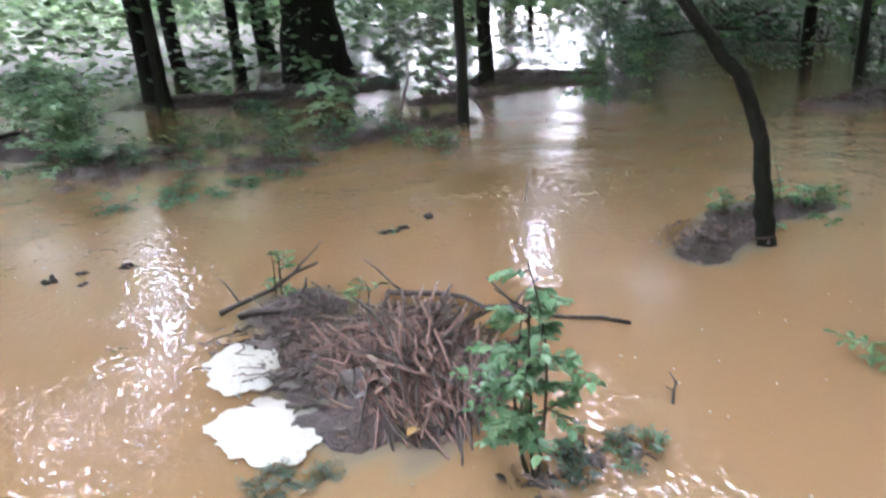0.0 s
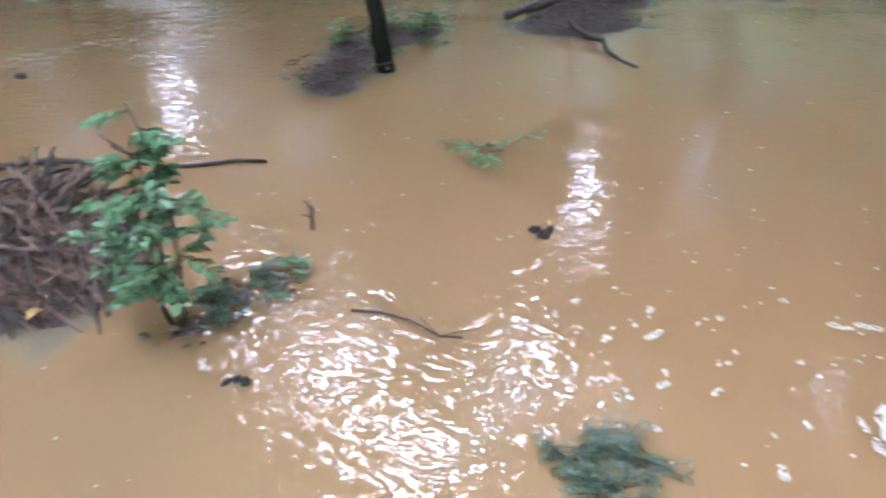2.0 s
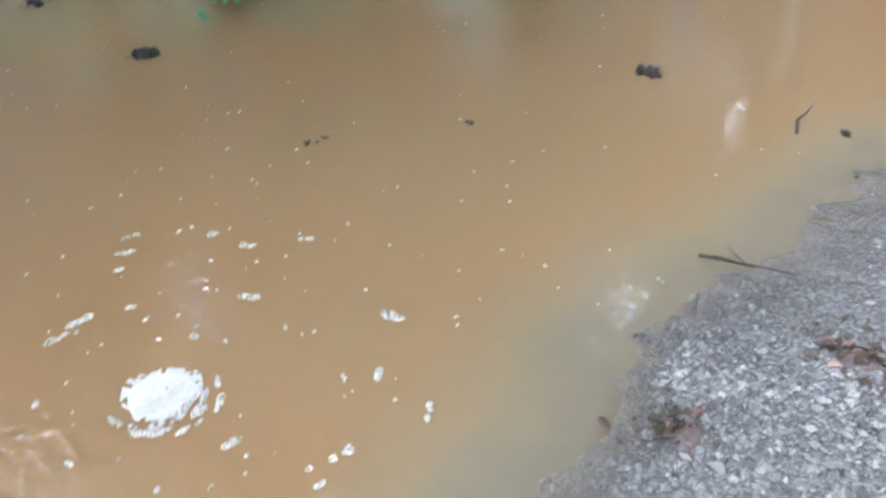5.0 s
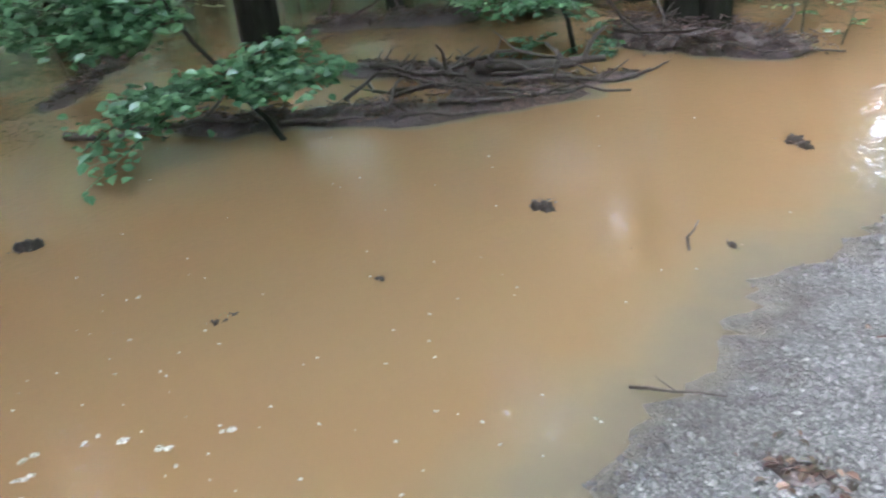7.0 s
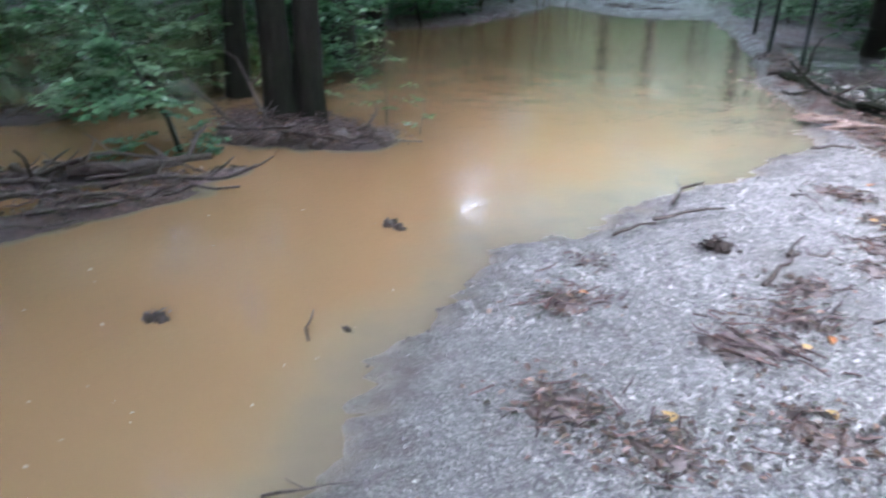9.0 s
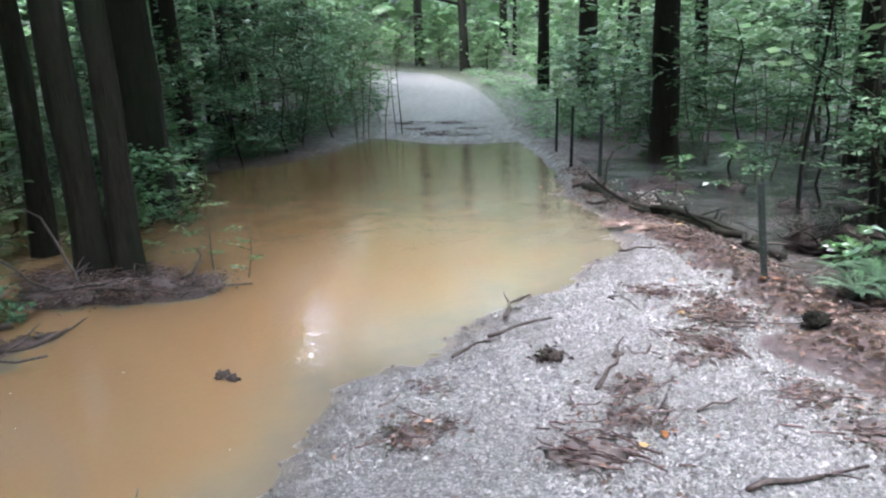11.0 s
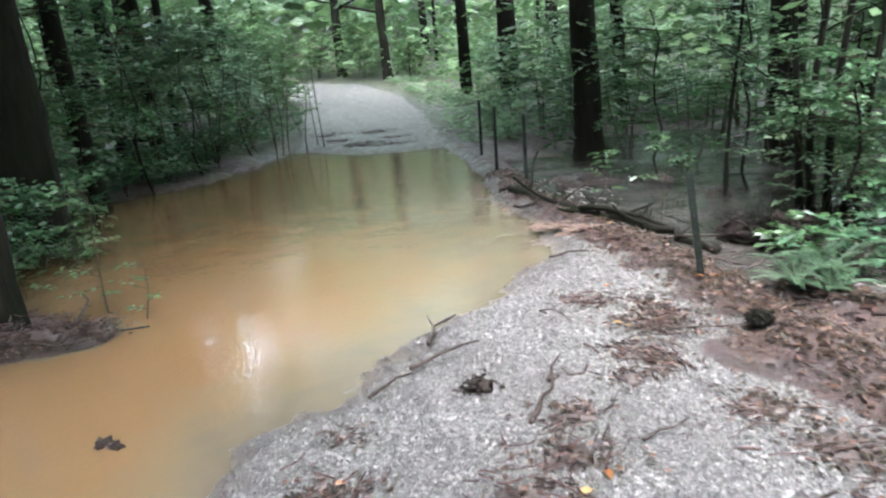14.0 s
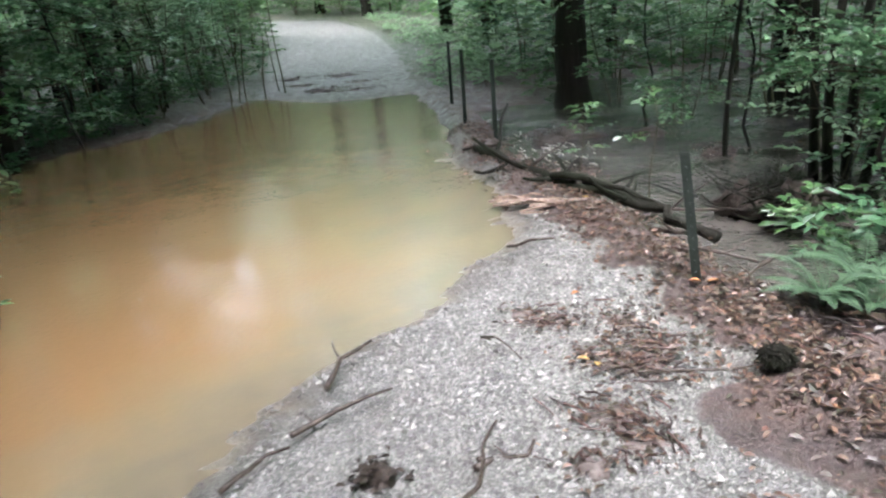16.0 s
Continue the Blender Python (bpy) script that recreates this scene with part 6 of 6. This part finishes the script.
for k, (x, y, top, reach) in enumerate(((-6.0, 8.3, 2.2, 1.0), (-6.3, 9.9, 2.5, 1.1), (-6.4, 11.5, 2.4, 1.0), (-6.8, 12.9, 2.6, 1.1), (-5.7, 6.6, 2.0, 0.9), (-6.9, 8.9, 2.9, 1.2), (-7.2, 11.0, 3.1, 1.2), (-4.9, 5.9, 1.1, 0.6))):
    br = random.Random(830 + k)
    way = [(0.06 * math.sin(2.1 * i + k), 0.05 * math.cos(1.7 * i + k), top * i / 6) for i in range(7)]
    arms = []
    for i in range(13):
        q, turn = 0.16 + 0.84 * (i + br.random()) / 13, br.uniform(0, 6.28)
        arms.append(((0.0, 0.0, top * q), (reach * br.uniform(0.6, 1.1) * math.cos(turn), reach * br.uniform(0.6, 1.1) * math.sin(turn), top * q + br.uniform(-0.1, 0.2)), br.uniform(0.05, 0.25), 0.3))
    spray_bush((x, y, max(land_z(x, y), -0.2) - 0.05), way, arms, "spreading bush with pale green leaves over the flood's edge", 835 + k, 0.085, 9, 5)
for k, (x, y, top, reach) in enumerate(((2.15, 6.7, 1.5, 0.75), (2.6, 8.2, 2.2, 0.9), (1.75, 9.0, 2.1, 0.8), (0.9, 10.2, 2.2, 0.9))):
    br = random.Random(790 + k)
    way = [(0.06 * math.sin(2.3 * i + k), 0.05 * math.cos(1.9 * i + k), top * i / 6) for i in range(7)]
    arms = []
    for i in range(11):
        q, turn = 0.25 + 0.75 * (i + br.random()) / 11, br.uniform(0, 6.28)
        root_at = (0.0, 0.0, top * q)
        arms.append((root_at, (reach * br.uniform(0.6, 1.1) * math.cos(turn), reach * br.uniform(0.6, 1.1) * math.sin(turn), top * q + br.uniform(0.0, 0.25)), br.uniform(0.05, 0.2), 0.24))
    spray_bush((x, y, max(land_z(x, y), -0.3) - 0.05), way, arms, "slender bush with flat sprays of wet green leaves beside the stream", 795 + k, 0.075, 8, 5)
shrub("shrub", (1.72, 4.1), 0.95, 0.75, "bent leafy stem on the ridge above the stream", 780, 1, 12, 0.07, 10, (0.45, 0.35), low=0.35)
clump("brush_clump", (1.75, 4.1), 0.26, "dark twigs round the foot of a bent stem", 781, 50, 20, group="debris on the ridge")
rng = random.Random(66)
for k in range(150):
    x, y = rng.uniform(-4.6, 3.0), rng.uniform(12.2, 22)
    if right_of(np.array([x]), np.array([y]))[0] < 0.8 or land_z(x, y) < -0.18:
        continue
    shrub("weed", (x, y), rng.uniform(0.2, 0.5), rng.uniform(0.5, 0.9), "bright green undergrowth beyond the stream", 1000 + k, 2, 14, 0.1, 9, material=(MAT_LEAF, MAT_LEAF_PALE)[k % 2], category="undergrowth", group="undergrowth beyond the stream")

# drifted leaves where the far trail leaves the water, and the grassy verge beside it
for k, (x, y, s) in enumerate(((-4.66, 15.8, 0.6), (-3.8, 14.0, 0.6), (-4.5, 14.15, 0.6), (-5.8, 15.7, 0.5), (-4.1, 15.0, 0.45), (-5.2, 14.9, 0.4))):
    clump("debris_clump", (x, y), s, "dark drift of leaves across the far trail", 960 + k, 50, 40, 1.0, 2.6, 0.07, group="leaf drifts on the far trail")
for k in range(44):
    w = rng.random()
    j = rng.randrange(12, 15)
    (ax, ay), (bx, by) = RIDGE[j], RIDGE[j + 1]
    x, y = ax + (bx - ax) * w + rng.uniform(0.2, 1.8), ay + (by - ay) * w
    shrub("weed", (x, y), rng.uniform(0.12, 0.3), rng.uniform(0.5, 0.9), "pale green grass and weeds on the trail's verge", 1200 + k, 2, 12, 0.12, 8, material=MAT_LEAF_PALE, category="weeds", group="weeds on the far verge", width=0.3)
# white water where the stream runs over what lies in it
rng = random.Random(14)
white = Shape()
for k in range(230):
    cx_, cy_, sx_, sy_ = ((2.9, 5.0, 0.45, 0.5), (-0.25, 9.2, 0.35, 0.5))[k % 2]
    x, y = rng.gauss(cx_, sx_), rng.gauss(cy_, sy_)
    if right_of(np.array([x]), np.array([y]))[0] < 0.25 or land_z(x, y) > -0.22:
        continue
    ln, w, a = rng.uniform(0.06, 0.26), rng.uniform(0.002, 0.006) * (1.0 + 0.8 * (k % 2)), rng.gauss(2.1, 0.25)
    z = -0.2 + 0.02 * float(ripple(x, y, 4.2, 0.3)) + 0.014 * float(ripple(x * 0.5, y, 9.0, 1.0))
    d = Vector((math.cos(a), math.sin(a), 0)) * ln
    white.tube(bend((x, y, z), Vector((x, y, z + 0.004)) + d, 4, ln * 0.12, rng), [w * 0.3, w, w * 1.1, w * 0.8, w * 0.2], 5, 0.3, rng)
tagged(new("stream_foam", white.mesh("stream_foam", MAT_FOAM)), "streaks of white water on the running stream", "foam", kind="stuff")

# ---- on the gravel ----
stick("twig", (-0.62, 3.97, 0.085), (-0.55, 4.32, 0.11), 0.014, "dark broken twig on the gravel", 80, 0.02, 1, category="twig", group="twigs on the gravel")
stick("twig", (-0.63, 3.66, 0.09), (-0.35, 3.94, 0.11), 0.012, "dark curved twig on the gravel", 81, 0.04, 1, category="twig", group="twigs on the gravel")
stick("twig", (-0.74, 3.36, 0.085), (-0.6, 3.58, 0.1), 0.011, "dark curved twig on the gravel", 82, 0.02, 0, category="twig", group="twigs on the gravel")
stick("twig", (-0.01, 3.14, 0.1), (0.05, 3.53, 0.12), 0.014, "dark forked twig on the gravel", 83, 0.03, 0, category="twig", group="twigs on the gravel")
stick("twig", (0.03, 3.5, 0.11), (0.19, 3.64, 0.12), 0.013, "dark forked twig on the gravel", 84, 0.03, 1, category="twig", group="twigs on the gravel")
stick("twig", (0.03, 3.54, 0.11), (0.06, 3.74, 0.12), 0.009, "dark forked twig on the gravel", 85, 0.01, 0, category="twig", group="twigs on the gravel")
stick("twig", (-0.12, 5.5, 0.09), (0.14, 5.58, 0.1), 0.011, "dark twig on the gravel", 86, 0.03, 1, category="twig", group="twigs on the gravel")
stick("twig", (0.4, 3.03, 0.1), (0.56, 3.17, 0.11), 0.008, "short twig on the gravel", 87, 0.02, 0, category="twig", group="twigs on the gravel")
stick("twig", (-0.98, 1.22, 0.012), (-0.76, 1.36, 0.06), 0.0055, "thin dark twig at the water's edge", 88, 0.03, 1, category="twig", group="twigs on the gravel")
stick("twig", (-0.05, 4.35, 0.1), (0.1, 4.15, 0.12), 0.006, "thin curved twig on the gravel", 89, 0.06, 0, category="twig", group="twigs on the gravel")
stick("twig", (0.55, 4.1, 0.1), (0.95, 4.18, 0.09), 0.007, "thin twig on the gravel", 90, 0.03, 0, category="twig", group="twigs on the gravel")
stick("twig", (0.55, 2.5, 0.1), (0.95, 2.75, 0.1), 0.012, "dark twig on the gravel", 91, 0.04, 1, category="twig", group="twigs on the gravel")
wad_rng, wad = random.Random(900), Shape()
for k in range(6):
    wad.lump((wad_rng.gauss(0, 0.03), wad_rng.gauss(0, 0.025), wad_rng.uniform(0.0, 0.03)), wad_rng.uniform(0.025, 0.05), wad_rng.uniform(0.02, 0.04), wad_rng.uniform(0.02, 0.035), wad_rng, 6, 10, 0.4)
for k in range(60):
    wad.leaf((wad_rng.gauss(0, 0.045), wad_rng.gauss(0, 0.04), wad_rng.uniform(0.005, 0.055)), aim(wad_rng, 0.1), (wad_rng.gauss(0, 0.6), wad_rng.gauss(0, 0.6), 1), 0.035, 0.02, 0.3)
solid("leaf_wad", (-0.27, 3.46, land_z(-0.27, 3.46)), wad, MAT_CLOD, "black wad of wet leaves on the gravel", "debris", "flood debris on the gravel")
clump("debris_clump", (0.42, 3.83), 0.24, "strip of dark bark fibres on the gravel", 901, 70, 18, 1.2, -0.85, 0.16)
clump("debris_clump", (0.53, 3.7), 0.22, "strip of dark bark fibres on the gravel", 921, 70, 18, 1.2, -0.85, 0.16)
clump("debris_clump", (0.45, 4.24), 0.2, "brown leaves and fibres on the gravel", 922, 50, 24, 1.2, 0.7, 0.14)
clump("debris_clump", (0.57, 4.36), 0.18, "brown leaves and fibres on the gravel", 923, 50, 24, 1.2, 0.7, 0.14)
clump("debris_clump", (0.37, 3.55), 0.14, "wad of dark stalks on the gravel", 902, 26, 6, mound=0.4)
clump("debris_clump", (0.14, 3.2), 0.2, "matted brown grass on the gravel", 903, 50, 14)
clump("debris_clump", (0.15, 2.9), 0.26, "matted brown grass on the gravel", 904, 80, 20, 1.0, 1.2)
clump("debris_clump", (0.02, 2.6), 0.3, "strip of dark bark and stalks on the gravel", 905, 80, 14, 1.25, -0.25, 0.16)
clump("debris_clump", (-0.66, 2.62), 0.26, "brown leaves and stalks on the gravel", 906, 50, 24, 1.0, 1.3, 0.14)
clump("debris_clump", (-0.72, 3.05), 0.14, "brown leaves and stalks on the gravel", 907, 20, 8, 1.0, 1.0, 0.12)
clump("debris_clump", (-0.4, 1.95), 0.26, "brown leaves and stalks on the gravel", 908, 50, 34, 1.0, None, 0.12)
clump("debris_clump", (-0.05, 1.9), 0.28, "brown leaves and stalks on the gravel", 909, 50, 34, 1.0, None, 0.12)
clump("debris_clump", (0.3, 2.2), 0.26, "brown leaves and stalks on the gravel", 910, 50, 34, 1.0, None, 0.12)
clump("debris_clump", (0.2, 4.55), 0.2, "brown leaves on the gravel", 911, 26, 18, 1.2, -0.3, 0.14)
clump("debris_clump", (0.45, 4.6), 0.26, "brown leaves on the gravel", 912, 30, 34, 1.0, -0.5, 0.12)
clump("debris_clump", (0.55, 4.2), 0.26, "brown leaves on the gravel", 913, 34, 34, 1.4, 0.1, 0.12)
clump("debris_clump", (0.05, 4.65), 0.16, "dark wad on the gravel", 914, 20, 8, mound=0.3)
clump("debris_clump", (1.05, 3.05), 0.32, "brown leaves and twigs on the mud strip", 915, 40, 40, 1.2, 0.2, 0.1)
clump("debris_clump", (1.25, 2.75), 0.3, "brown leaves and twigs on the mud strip", 916, 40, 40, 1.2, 0.2, 0.1)
clump("debris_clump", (0.85, 3.35), 0.24, "brown leaves and twigs on the mud strip", 917, 30, 30, 1.2, 0.2, 0.1)
clump("debris_clump", (-0.45, 0.82), 0.13, "black clod on the wet gravel", 918, 10, 6, mound=0.4)
clump("debris_clump", (-0.48, 1.3), 0.14, "dark leaves on the wet gravel", 919, 10, 12, mound=0.12)
fallen_leaf((-0.6, 2.72), 0.06, MAT_ORANGE, "orange dead leaf on the gravel", 1)
fallen_leaf((0.25, 2.72), 0.08, MAT_YELLOW, "yellow dead leaf on the gravel", 3)
fallen_leaf((0.29, 2.77), 0.07, MAT_ORANGE, "orange dead leaf on the gravel", 4)
fallen_leaf((-0.08, 2.03), 0.06, MAT_YELLOW, "yellow dead leaf on the gravel", 5)
fallen_leaf((0.36, 4.2), 0.06, MAT_YELLOW, "yellow dead leaf on the gravel", 6)
fallen_leaf((1.08, 3.95), 0.06, MAT_ORANGE, "orange dead leaf on the mud strip", 7)
fallen_leaf((0.32, 6.35), 0.08, MAT_YELLOW, "yellow dead leaf beside a log", 8)
fallen_leaf((0.3, 4.9), 0.06, MAT_ORANGE, "orange dead leaf on the gravel", 9)
fallen_leaf((0.85, 4.95), 0.07, MAT_ORANGE, "orange dead leaf on the ridge", 10)
fallen_leaf((0.3, 2.35), 0.07, MAT_YELLOW, "pale dead leaf on the gravel", 11)

# loose stones of the trail
nr = np.random.RandomState(4)
N = 230000
cx, cy = nr.uniform(-1.6, 1.7, N), nr.uniform(-0.2, 8.0, N)
ch, cg, _ = land(cx, cy)
thin = nr.uniform(0, 1, N) < np.clip(1.25 - cy / 9.0, 0.2, 1)
ok = (cg > 0.5) & (ch > -0.03) & thin & (signed(cx, cy, GRAVEL) > -0.3)
ok &= nr.uniform(0, 1, N) < np.clip(0.2 + (ch - 0.008) / 0.035, 0, 1)
patchy = ripple(cx, cy, 2.3, 0.7) + 0.6 * ripple(cx, cy, 5.1, 2.0)
ok &= patchy + nr.uniform(-0.5, 0.5, N) > -0.5
cx, cy, ch = cx[ok][:88000], cy[ok][:88000], ch[ok][:88000]
n = len(cx)
size = np.clip(nr.lognormal(math.log(0.0068), 0.45, n), 0.003, 0.017)
octa = np.array([(1, 0, 0), (0, 1, 0), (-1, 0, 0), (0, -1, 0), (0, 0, 1), (0, 0, -1)], float)
v = octa[None] * nr.uniform(0.65, 1.35, (n, 6, 1)) * np.stack([np.ones(n), nr.uniform(0.6, 1.0, n), nr.uniform(0.4, 0.75, n)], -1)[:, None]
turn = nr.uniform(0, 6.28, n)
rot = np.stack([np.stack([np.cos(turn), -np.sin(turn)], -1), np.stack([np.sin(turn), np.cos(turn)], -1)], -2)
v[:, :, :2] = np.einsum("nij,nkj->nki", rot, v[:, :, :2])
v = v * size[:, None, None] + np.stack([cx, cy, ch + size * 0.25], -1)[:, None]
tri = np.array([(0, 1, 4), (1, 2, 4), (2, 3, 4), (3, 0, 4), (1, 0, 5), (2, 1, 5), (3, 2, 5), (0, 3, 5)])
faces = (tri[None] + 6 * np.arange(n)[:, None, None]).reshape(-1, 3)
stones = bpy.data.meshes.new("gravel_stones")
stones.from_pydata(v.reshape(-1, 3).tolist(), [], faces.tolist())
stones.attributes.new("wet", "FLOAT", "POINT").data.foreach_set("value", np.repeat(np.clip(1.2 - ch / 0.036, 0, 1), 6).astype(np.float32))
stones.materials.append(MAT_STONE)
tagged(new("gravel_stones", stones), "wet grey crushed stone scattered over the trail", "gravel", kind="stuff")
